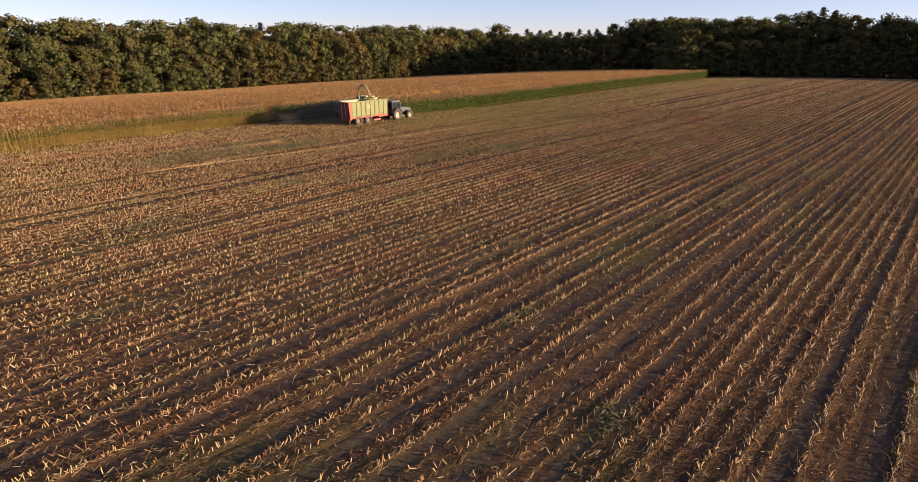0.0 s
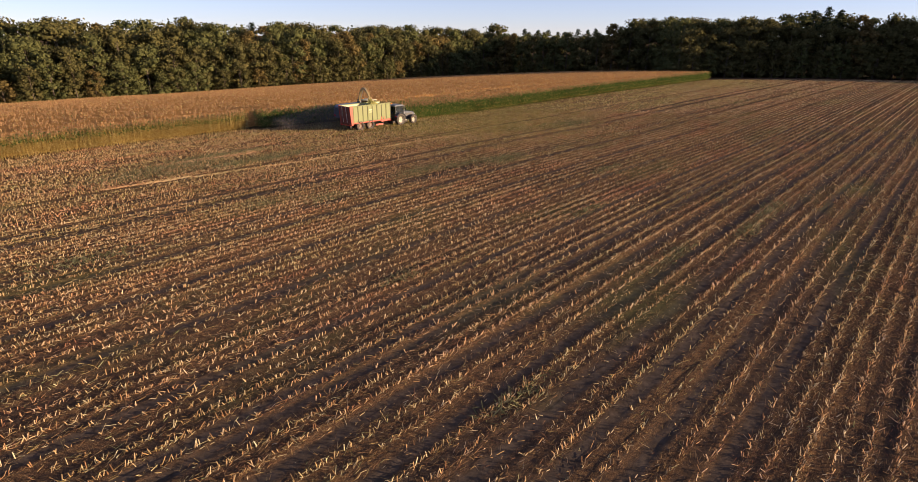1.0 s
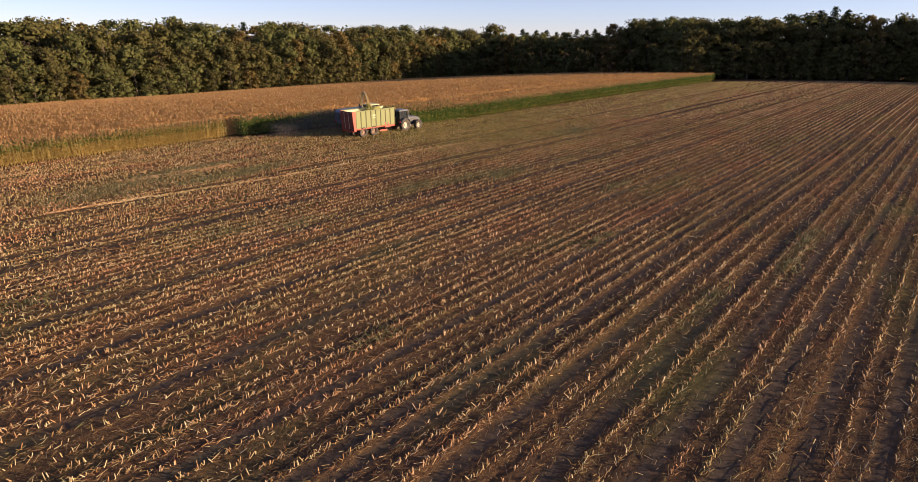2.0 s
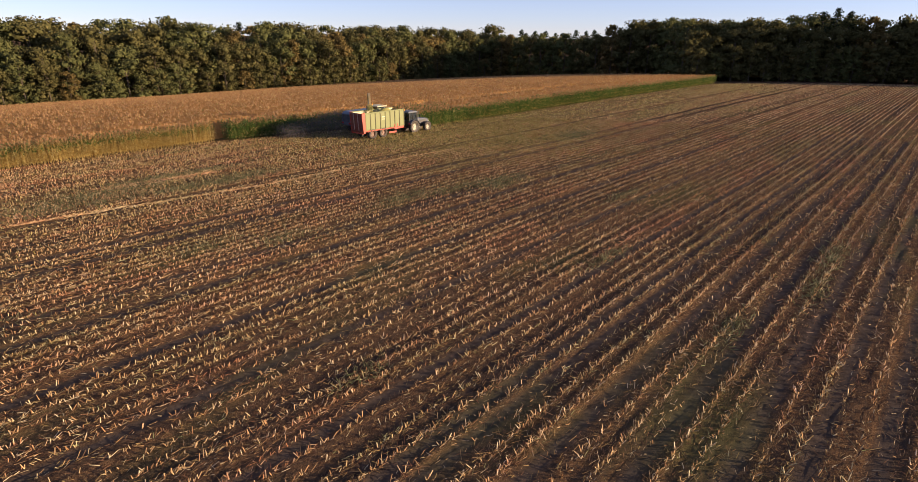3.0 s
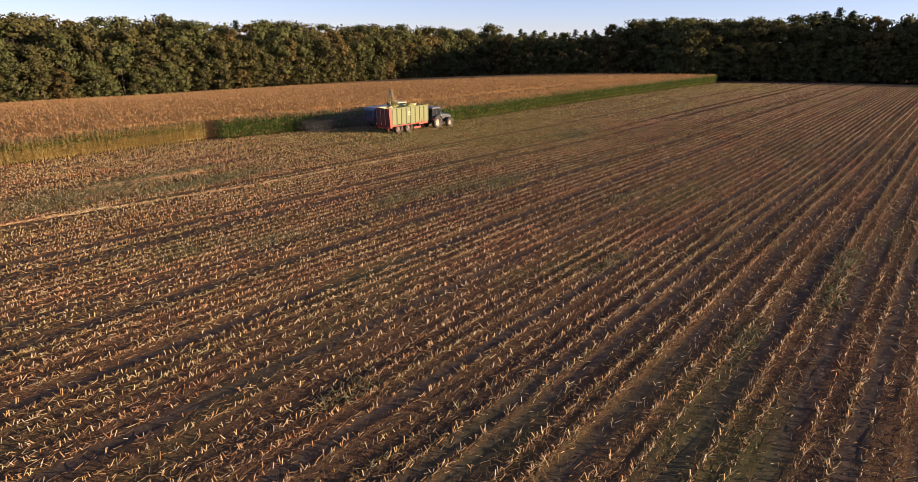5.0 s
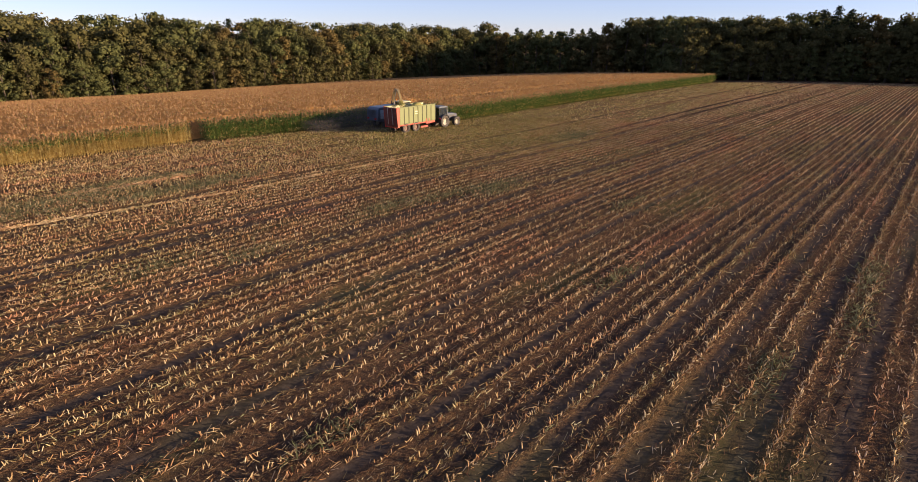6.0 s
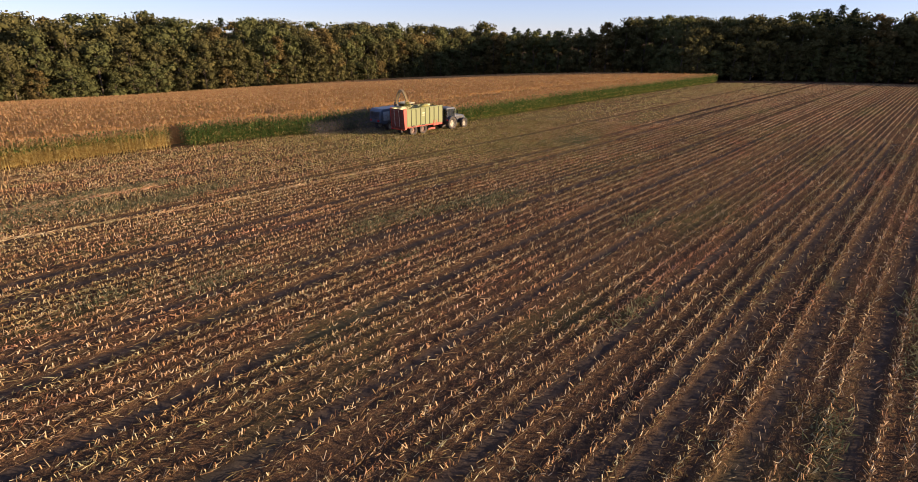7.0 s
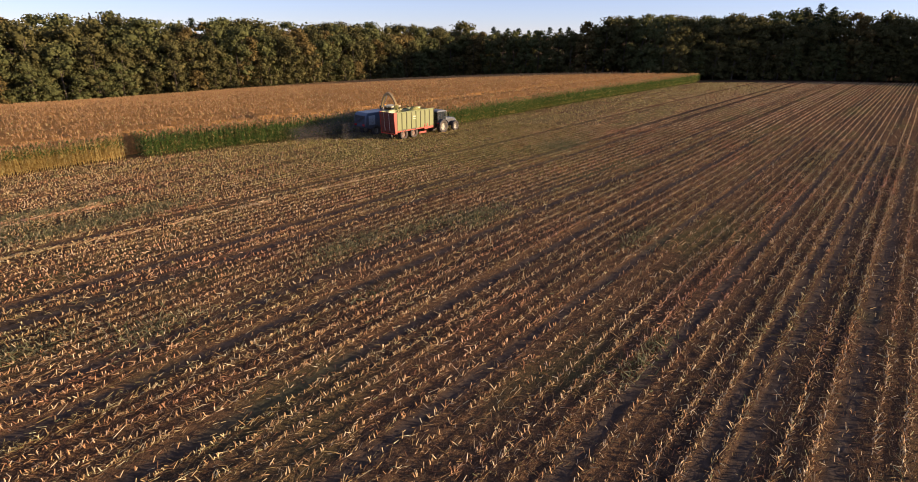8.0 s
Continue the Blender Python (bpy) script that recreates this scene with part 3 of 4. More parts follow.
def make_tree(name, height, radius, low, leaf, seed, label, pine=False):
    r = np.random.default_rng(seed)
    ob = thing(name, pose(0, 0, 0), label, "tree", "woodland trees")
    bm = bmesh.new()
    rod(bm, (0, 0, -1.0), (0.15, 0.1, height * 0.45), height * 0.017, height * 0.010, 8)
    rod(bm, (0.15, 0.1, height * 0.45), (0.0, 0.3, height * 0.9), height * 0.010, 0.03, 6)
    part("trunk", bm, BARK, ob)
    lobes = []
    nl = 34 if not pine else 40
    for k in range(nl):
        f = (k + 0.5) / nl
        z = low + (height - low) * f
        t = r.uniform(0, 6.283) if not pine else k * 2.4
        if pine:
            env, s = radius * (1 - f) ** 0.6, radius * (0.20 + 0.20 * (1 - f)) * r.uniform(0.85, 1.15)
            d = env * r.uniform(0.3, 0.85)
        else:
            env, s = radius * min(1.0, 0.75 + 0.6 * f) * (1 - f ** 3) ** 0.55, radius * r.uniform(0.25, 0.44)
            d = env * r.uniform(0.35, 0.95)
        lobes.append((np.array([math.cos(t) * d, math.sin(t) * d, min(z + r.normal(0, 0.12 if pine else 0.8), height - s * 0.5)]), s))
    for c, s in lobes[3::nl // 6]:
        bm = bmesh.new()
        rod(bm, (0.1, 0.1, c[2] * 0.72), tuple(c * [0.9, 0.9, 1.0]), height * 0.006, 0.03, 5)
        part("limb", bm, BARK, ob)
    V, Q, n = [], [], 0
    per = 54 if not pine else 40
    flat = [1, 1, 0.8] if not pine else [1.1, 1.1, 0.6]
    for c, s in lobes:
        # dense inner foliage of the bough
        core = CLUMP_V * (r.uniform(0.3, 0.62, (len(CLUMP_V), 1)) * s) * flat + c
        V.append(core), Q.append(CLUMP_Q + n)
        n += len(core)
        # sprays of leaves standing off it
        u = r.normal(size=(per, 3))
        u /= np.linalg.norm(u, axis=1)[:, None]
        u[:, 2] = np.where(u[:, 2] < -0.3, -u[:, 2], u[:, 2])
        p = c + u * s * r.uniform(0.5, 1.2, (per, 1)) * flat
        nrm = u + r.normal(0, 0.5, (per, 3))
        nrm /= np.linalg.norm(nrm, axis=1)[:, None]
        t1 = np.cross(nrm, r.normal(size=(per, 3)))
        t1 /= np.linalg.norm(t1, axis=1)[:, None]
        t2 = np.cross(nrm, t1)
        w = r.uniform(0.26, 0.62, (per, 1)) * (1.0 if not pine else 0.65)
        bend = nrm * w * 0.35
        V.append(np.stack([p - t1 * w, p - t2 * w * 0.7 + bend, p + t1 * w, p + t2 * w * 0.7 + bend], 1).reshape(-1, 3))
        Q.append(np.arange(4 * per).reshape(-1, 4) + n)
        n += 4 * per
    mesh_object("crown", np.concatenate(V), np.concatenate(Q), [leaf], ob)
    return ob


TREES = [
    make_tree("oak_tree", 25, 8.2, 1.0, LEAVES[0], 1, "broad olive-green oak with a dense low crown"),
    make_tree("oak_tree", 26, 9.0, 1.2, LEAVES[0], 2, "tall dull olive oak at the field's edge"),
    make_tree("beech_tree", 26, 7.8, 0.8, LEAVES[1], 3, "full green beech with a rounded crown"),
    make_tree("beech_tree", 24, 9.2, 0.6, LEAVES[1], 4, "spreading green beech with leaves to the ground"),
    make_tree("birch_tree", 24, 6.6, 1.2, LEAVES[2], 5, "slender birch turning yellow-brown in autumn"),
    make_tree("oak_tree", 23, 8.4, 0.8, LEAVES[2], 6, "oak with browning autumn leaves"),
    make_tree("pine_tree", 26, 5.2, 2.5, LEAVES[3], 7, "dark green conifer standing above the wood", True),
]


TREE_TOP = (25, 26, 26, 24, 24, 23, 26)  # heights of the trees above
# height of the woods along x, metres
# past x = -18 unseen trees are raised to shade the eastern edge
EAST_TOP = ((-110, -91, -80, -66, -58, -51, -46, -42, -31, -18, -10, 50), (22.0, 20.7, 19.5, 20.2, 21.2, 21.6, 21.4, 20.4, 21.8, 22.6, 27.0, 28.0))
FAR_TOP = ((-232, -192, -162, -153, -146, -124, -112), (28.5, 25.5, 23.2, 24.5, 27.5, 26.8, 24.5))


def plant_woods():
    r = np.random.default_rng(21)
    first = set()

    def put(k, x, y, scale):
        z = float(ground_z(x, y)) - 0.2
        m = pose(x, y, z, 0, 0, r.uniform(0, 360)) @ Matrix.Diagonal((scale * r.uniform(0.9, 1.1), scale * r.uniform(0.9, 1.1), scale, 1))
        if k not in first:
            first.add(k)
            TREES[k].matrix_basis = m
            TREES[k].scale = m.to_scale()
        else:
            ob = copy_thing(TREES[k], pose(0, 0, 0))
            ob.matrix_basis = m

    # western wood, its edge running with the rows; low growth in front, tall trees behind
    for depth, step, lo, hi in ((0, 7.0, 0.38, 0.62), (6, 8.5, 0.70, 0.92), (14, 9.0, 0.94, 1.08), (24, 8.5, 1.08, 1.18), (35, 9.0, 1.16, 1.24)):
        y = -5.0 + depth * 0.3
        while y < 312:
            k = int(r.choice([0, 1, 2, 3, 4, 5, 6], p=[0.22, 0.2, 0.2, 0.16, 0.07, 0.1, 0.05]))
            if k == 6 and depth < 10:
                k = 0
            put(k, WOOD_WEST - 4 - depth + r.normal(0, 1.4), y + r.normal(0, 1.0), r.uniform(lo, hi))
            y += step * r.uniform(0.75, 1.25)
    # eastern wood: a corner stands close behind the end of the maize
    corner, east, back = Vector((-80, 209)), Vector((-6, 273)), Vector((-108, 285))
    # unseen rows of trees, added out of view to shade the wood's front
    shade_row, end = Vector((-2, 250)), Vector((62, 292))
    for a, b, n_off in ((corner, east, Vector((-0.66, 0.75))), (corner, back, Vector((0.94, 0.33))), (shade_row, end, Vector((-0.52, 0.85)))):
        length = (b - a).length
        for depth, step, lo, hi in ((1, 5.2, 0.40, 0.60), (6, 7.0, 0.72, 0.88), (14, 7.5, 0.92, 1.03), (23, 8.5, 0.94, 1.03)):
            s = 0.0
            while s < length:
                p = a + (b - a) * (s / length) + n_off * (depth + r.normal(0, 0.4))
                if b is back and (p - corner).dot(Vector((-0.66, 0.75))) < 4:
                    s += step
                    continue  # nothing stands out before the wood's edge
                k = int(r.choice([0, 1, 2, 3, 6], p=[0.28, 0.28, 0.24, 0.12, 0.08]))
                if k == 6 and depth < 10:
                    k = 1
                put(k, p.x, p.y, r.uniform(lo, hi) * float(np.interp(p.x, *EAST_TOP)) / TREE_TOP[k])
                s += step * r.uniform(0.8, 1.2)
    # far wood closing the valley between them
    for depth, step in ((0, 8.5), (9, 9.0), (20, 6.5)):
        x = -232.0
        while x < -100:
            k = int(r.choice([0, 2, 6, 4], p=[0.46, 0.42, 0.0, 0.12]))
            if depth == 20 and -228 < x < -158:
                k = 6  # conifers on the rise behind
            put(k, x, 287 + depth + r.normal(0, 1.5), r.uniform(0.93, 1.04) * float(np.interp(x, *FAR_TOP)) * (1.05 if k == 6 else 0.97 if x > -158 else 0.9) / TREE_TOP[k])
            x += step * r.uniform(0.8, 1.2)
    # tall ones that stand out
    put(6, -54.0, 248.0, 0.88)
    put(6, -50.5, 251.0, 0.93)
    put(6, -47.0, 254.0, 0.89)
    put(4, -39.5, 250.0, 0.86)
    put(1, -240.0, 297.0, 1.26)


plant_woods()


# ---- machines ----
RED = paint_material("red_paint", (0.36, 0.034, 0.012), 0.45, amount=0.4)
# the frame's red darkened: shade on the trailer's rear put into the colour
SHADED_RED = paint_material("shaded_red_rear", (0.13, 0.018, 0.012), 0.5, amount=0.45)
YELLOW_GREEN = paint_material("yellow_green_panel", (0.13, 0.15, 0.04), 0.5, amount=0.3, scale=0.9)
RIB_GREEN = paint_material("green_rib", (0.07, 0.075, 0.022), 0.5, amount=0.4)
CREAM = paint_material("cream_inner_wall", (0.45, 0.41, 0.25), 0.55, amount=0.3)
RUBBER = paint_material("tyre_rubber", (0.022, 0.020, 0.019), 0.85, dirt=(0.15, 0.11, 0.075), amount=0.75, scale=3.0)
RIM_WHITE = paint_material("white_rim", (0.36, 0.33, 0.26), 0.45, amount=0.3)
RIM_RED = paint_material("rusty_red_rim", (0.15, 0.075, 0.045), 0.5, amount=0.5)
BLUE = paint_material("blue_paint", (0.045, 0.075, 0.125), 0.4, amount=0.3)
BLUE_GREY = paint_material("blue_grey_hood", (0.020, 0.030, 0.055), 0.5, amount=0.3)
LIGHT_GREY = paint_material("light_grey_roof", (0.10, 0.115, 0.14), 0.7, amount=0.25)
STEEL = paint_material("dark_steel", (0.045, 0.045, 0.05), 0.5, 0.6, amount=0.4)
SPOUT_PAINT = paint_material("worn_spout_paint", (0.30, 0.22, 0.09), 0.45, amount=0.4)
PALE_PANEL = paint_material("pale_blue_panel", (0.30, 0.36, 0.42), 0.45, amount=0.3)
SILVER = paint_material("silver_trim", (0.6, 0.6, 0.6), 0.3, 0.8, amount=0.2)


def glass_material():
    m, nt, b = material("cab_glass", 0.05)
    b.inputs["Base Color"].default_value = (0.16, 0.19, 0.22, 1)
    b.inputs["Transmission Weight"].default_value = 0.85
    b.inputs["IOR"].default_value = 1.2
    return m


GLASS = glass_material()


def lamp_material(name, colour):
    m, nt, b = material(name, 0.15)
    b.inputs["Base Color"].default_value = (*colour, 1)
    return m


LAMP_RED, LAMP_CLEAR, LAMP_AMBER = lamp_material("red_lens", (0.5, 0.02, 0.02)), lamp_material("clear_lens", (0.8, 0.8, 0.75)), lamp_material("amber_lens", (0.8, 0.3, 0.02))


def silage_material():
    m, nt, b = material("chopped_maize", 0.9)
    n = noise_tex(nt, 14.0, 6.0, 0.75)
    nt.links.new(ramp(nt, [(0.3, (0.13, 0.12, 0.03)), (0.55, (0.30, 0.28, 0.08)), (0.75, (0.48, 0.43, 0.17))], n), b.inputs["Base Color"])
    bump(nt, b, n, 0.9, 0.06)
    return m


SILAGE = silage_material()
DUST = plant_material("dust_and_chaff", [(0.0, (0.13, 0.115, 0.11)), (1.0, (0.21, 0.19, 0.18))], 0.5, 0.95)
WHEELS = []


def make_wheel(parent, x, y, r, w, rim_mat, lugs=True, label=""):
    """A tyre with lugs, its rim and hub; outside is away from the machine's middle."""
    s = 1 if x > 0 else -1
    bm = bmesh.new()
    ri = r * 0.56
    turned(bm, [(-w / 2 * 0.8, ri), (-w / 2, ri + (r - ri) * 0.5), (-w / 2 * 0.9, r * 0.95), (-w / 4, r), (w / 4, r), (w / 2 * 0.9, r * 0.95), (w / 2, ri + (r - ri) * 0.5), (w / 2 * 0.8, ri)])
    if lugs:
        n = 18
        for i in range(n):
            for side in (-1, 1):
                t = 2 * math.pi * (i + (0.25 if side > 0 else -0.25)) / n
                lug = bmesh.new()
                box(lug, (-w * 0.26, -0.03, -0.03), (w * 0.26, 0.03, 0.03), 0)
                m = Matrix.Rotation(t, 4, "X") @ Matrix.Translation((side * w * 0.25, 0, r + 0.008)) @ Matrix.Rotation(side * 0.7, 4, "Z")
                bmesh.ops.transform(lug, matrix=m, verts=lug.verts)
                me = bpy.data.meshes.new("lug")
                lug.to_mesh(me)
                lug.free()
                bm.from_mesh(me)
                bpy.data.meshes.remove(me)
    tyre = part("wheel", bm, RUBBER, parent, label or "dusty black tractor tyre with cleats")
    tyre.matrix_basis = pose(x, y, r)
    bm = bmesh.new()
    turned(bm, [(s * w * 0.40, ri * 1.02), (s * w * 0.32, ri * 0.92), (s * w * 0.10, ri * 0.80), (s * w * 0.08, ri * 0.35), (s * w * 0.2, ri * 0.28), (s * w * 0.2, 0.001), (s * -w * 0.3, 0.001), (s * -w * 0.3, ri * 1.02)])
    part("rim", bm, rim_mat, tyre)
    bm = bmesh.new()
    for i in range(8):
        t = i * math.pi / 4
        rod(bm, (s * w * 0.05, ri * 0.55 * math.cos(t), ri * 0.55 * math.sin(t)), (s * w * 0.14, ri * 0.55 * math.cos(t), ri * 0.55 * math.sin(t)), 0.03, seg=6)
    part("wheel_bolts", bm, STEEL, tyre)
    WHEELS.append((tyre, x, y, r))
    return tyre


LANE_X = -69.85


def make_trailer():
    ob = thing("silage_trailer", pose(LANE_X, 55, float(ground_z(LANE_X, 55))), "yellow-green silage trailer with red frame, heaped with chopped maize", "trailer")
    R, F, B, T, W = -2.55, 4.8, 1.25, 3.55, 1.25  # rear, front, floor, top, half width
    # side walls, each of eight pressed panels between ribs
    for s in (1, -1):
        bm = bmesh.new()
        box(bm, (s * (W - 0.05), R + 0.35, B), (s * W, F, T), 0.01)
        wall = part("side_wall", bm, YELLOW_GREEN, ob)
        n = 8
        for k in range(n + 1):
            y = R + 0.38 + (F - R - 0.42) * k / n
            bm = bmesh.new()
            box(bm, (s * (W - 0.01), y - 0.035, B), (s * (W + 0.05), y + 0.035, T), 0.012)
            part("rib", bm, RIB_GREEN, wall)
        for k in range(n):
            y0 = R + 0.46 + (F - R - 0.42) * k / n
            y1 = R + 0.30 + (F - R - 0.42) * (k + 1) / n
            bm = bmesh.new()
            box(bm, (s * (W - 0.01), y0, B + 0.1), (s * (W + 0.022), y1, T - 0.16), 0.02)
            part("panel", bm, YELLOW_GREEN, wall)
        bm = bmesh.new()
        box(bm, (s * (W - 0.075), R + 0.3, B + 0.05), (s * (W - 0.055), F - 0.06, T - 0.02), 0)
        part("inner_lining", bm, CREAM, wall, "cream inner lining")
        bm = bmesh.new()
        box(bm, (s * (W - 0.09), R + 0.02, T - 0.06), (s * (W + 0.07), F + 0.02, T + 0.05), 0.02)
        part("top_rail", bm, YELLOW_GREEN, wall)
        bm = bmesh.new()
        box(bm, (s * (W - 0.08), R, B - 0.17), (s * (W + 0.04), F - 1.9, B - 0.004), 0.03)
        part("sill", bm, RED, ob, "red lower side rail")
        bm = bmesh.new()
        prism(bm, [(F - 1.9, B - 0.36), (F - 0.1, B - 0.26), (F - 0.1, B - 0.004), (F - 1.9, B - 0.004)], s * (W - 0.08), s * (W + 0.03), 0.02)
        part("front_sill", bm, RED, ob)
        bm = bmesh.new()
        prism(bm, [(R - 0.02, B - 0.34), (R + 0.34, B - 0.34), (R + 0.34, T + 0.06), (R - 0.22, T + 0.06), (R - 0.22, T - 0.5)], s * (W - 0.04), s * (W + 0.08), 0.025)
        part("rear_post", bm, RED, ob, "bright red corner post")
        for k in (0, 1):
            bm = bmesh.new()
            box(bm, (s * (W + 0.03), 2.9 + 0.5 * k, B - 0.01), (s * (W + 0.06), 3.05 + 0.5 * k, B + 0.42), 0.01)
            part("bracket", bm, RED, ob)
        bm = bmesh.new()
        prism(bm, [(-1.75, 1.0), (-1.6, 1.34), (-0.9, 1.44), (-0.1, 1.34), (0.0, 1.2), (0.1, 1.34), (0.9, 1.44), (1.6, 1.34), (1.75, 1.0), (1.68, 1.0), (1.55, 1.28), (0.9, 1.37), (0.1, 1.28), (0, 1.12), (-0.1, 1.28), (-0.9, 1.37), (-1.55, 1.28), (-1.68, 1.0)], s * 0.78, s * 1.22, 0)
        part("mudguard", bm, RED, ob)
    bm = bmesh.new()
    box(bm, (-W + 0.05, R, B - 0.1), (W - 0.05, F, B + 0.02), 0.01)
    part("floor", bm, STEEL, ob)
    # tailgate with cross ribs
    bm = bmesh.new()
    prism(bm, [(R - 0.02, B - 0.2), (R + 0.05, B - 0.2), (R - 0.12, T), (R - 0.2, T)], -W + 0.06, W - 0.06, 0.01)
    # gate and ribs take the red with the rear's shade in it
    gate = part("tailgate", bm, SHADED_RED, ob, "red tailgate, its colour darkened for the shaded rear")
    for k in range(5):
        f = 0.06 + k * 0.215
        z, y = B - 0.2 + (T - B + 0.2) * f, R - 0.02 - 0.18 * f
        bm = bmesh.new()
        box(bm, (-W + 0.08, y - 0.07, z - 0.05), (W - 0.08, y + 0.01, z + 0.05), 0.015)
        part("cross_rib", bm, SHADED_RED, gate)
    for x in (-0.45, 0.45):
        bm = bmesh.new()
        rod(bm, (x, R - 0.12, B), (x, R - 0.28, T - 0.1), 0.04, seg=8)
        part("gate_ram", bm, SILVER, gate)
    # front wall
    bm = bmesh.new()
    box(bm, (-W + 0.05, F - 0.05, B), (W - 0.05, F, T - 0.15), 0.01)
    part("front_wall", bm, YELLOW_GREEN, ob)
    bm = bmesh.new()
    box(bm, (-W + 0.08, F - 0.08, B + 0.02), (W - 0.08, F - 0.055, T - 0.2), 0)
    part("front_lining", bm, CREAM, ob)
    # heaped load
    n, m = 44, 22
    V = []
    r = np.random.default_rng(4)
    for i in range(n):
        for j in range(m):
            y, x = R + 0.1 + (F - R - 0.2) * i / (n - 1), -W + 0.09 + (2 * W - 0.18) * j / (m - 1)
            z = 2.72 + 1.1 * math.exp(-((y - 2.4) / 1.5) ** 2 - (x / 1.15) ** 2) + 0.35 * math.exp(-((y + 0.6) / 1.2) ** 2 - (x / 1.0) ** 2) + r.normal(0, 0.03)
            V.append((x, y, z))
    idx = np.array([[i * m + j, (i + 1) * m + j, (i + 1) * m + j + 1, i * m + j + 1] for i in range(n - 1) for j in range(m - 1)])
    load = mesh_object("load", V, idx, [SILAGE], ob)
    tagged(load, "heap of chopped yellow-green maize")
    for p in load.data.polygons:
        p.use_smooth = True
    # chassis and drawbar
    for s in (1, -1):
        bm = bmesh.new()
        box(bm, (s * 0.42, R + 0.1, 0.92), (s * 0.56, F - 0.2, 1.2), 0.02)
        part("chassis_beam", bm, RED, ob)
        bm = bmesh.new()
        rod(bm, (s * 0.48, F - 0.4, 1.0), (s * 0.06, F + 1.45, 0.62), 0.085, 0.07, 8)
        part("drawbar", bm, RED, ob)
    bm = bmesh.new()
    rod(bm, (0, F + 1.35, 0.62), (0, F + 1.62, 0.6), 0.06, seg=8)
    part("hitch_eye", bm, STEEL, ob)
    bm = bmesh.new()
    rod(bm, (0.55, F - 0.9, 0.95), (0.55, F - 0.9, 0.25), 0.05, seg=8)
    box(bm, (0.45, F - 1.0, 0.21), (0.65, F - 0.8, 0.25), 0.005)
    part("parking_jack", bm, STEEL, ob)
    bm = bmesh.new()
    rod(bm, (-0.9, 0.93, 0.66), (0.9, 0.93, 0.66), 0.08, seg=8)
    rod(bm, (-0.9, -0.93, 0.66), (0.9, -0.93, 0.66), 0.08, seg=8)
    part("axles", bm, STEEL, ob)
    for y in (-0.93, 0.93):
        for x in (-1.04, 1.04):
            make_wheel(ob, x, y, 0.70, 0.52, RIM_RED, False, "dusty trailer tyre on a rusty red rim")
    bm = bmesh.new()
    box(bm, (-W, R - 0.1, 0.82), (W, R + 0.02, 0.98), 0.02)
    bar = part("rear_bumper", bm, RED, ob)
    for s in (1, -1):
        bm = bmesh.new()
        box(bm, (s * 0.85, R - 0.14, 0.85), (s * 1.15, R - 0.1, 0.95), 0.008)
        part("tail_light", bm, LAMP_RED, bar)
        bm = bmesh.new()
        box(bm, (s * (W - 0.02) - 0.01, 1.95, 0.45), (s * (W - 0.02) + 0.01, 3.3, 0.7), 0.004)
        part("side_guard", bm, RED, ob)
    # worn marking on the panel: plain bars
    for k, (z, h) in enumerate(((2.75, 0.16), (2.48, 0.10))):
        bm = bmesh.new()
        box(bm, (W + 0.022, 0.75, z), (W + 0.026, 1.25, z + h), 0)
        part("marking", bm, CREAM, ob, "pale marking bar on the side")
    return ob


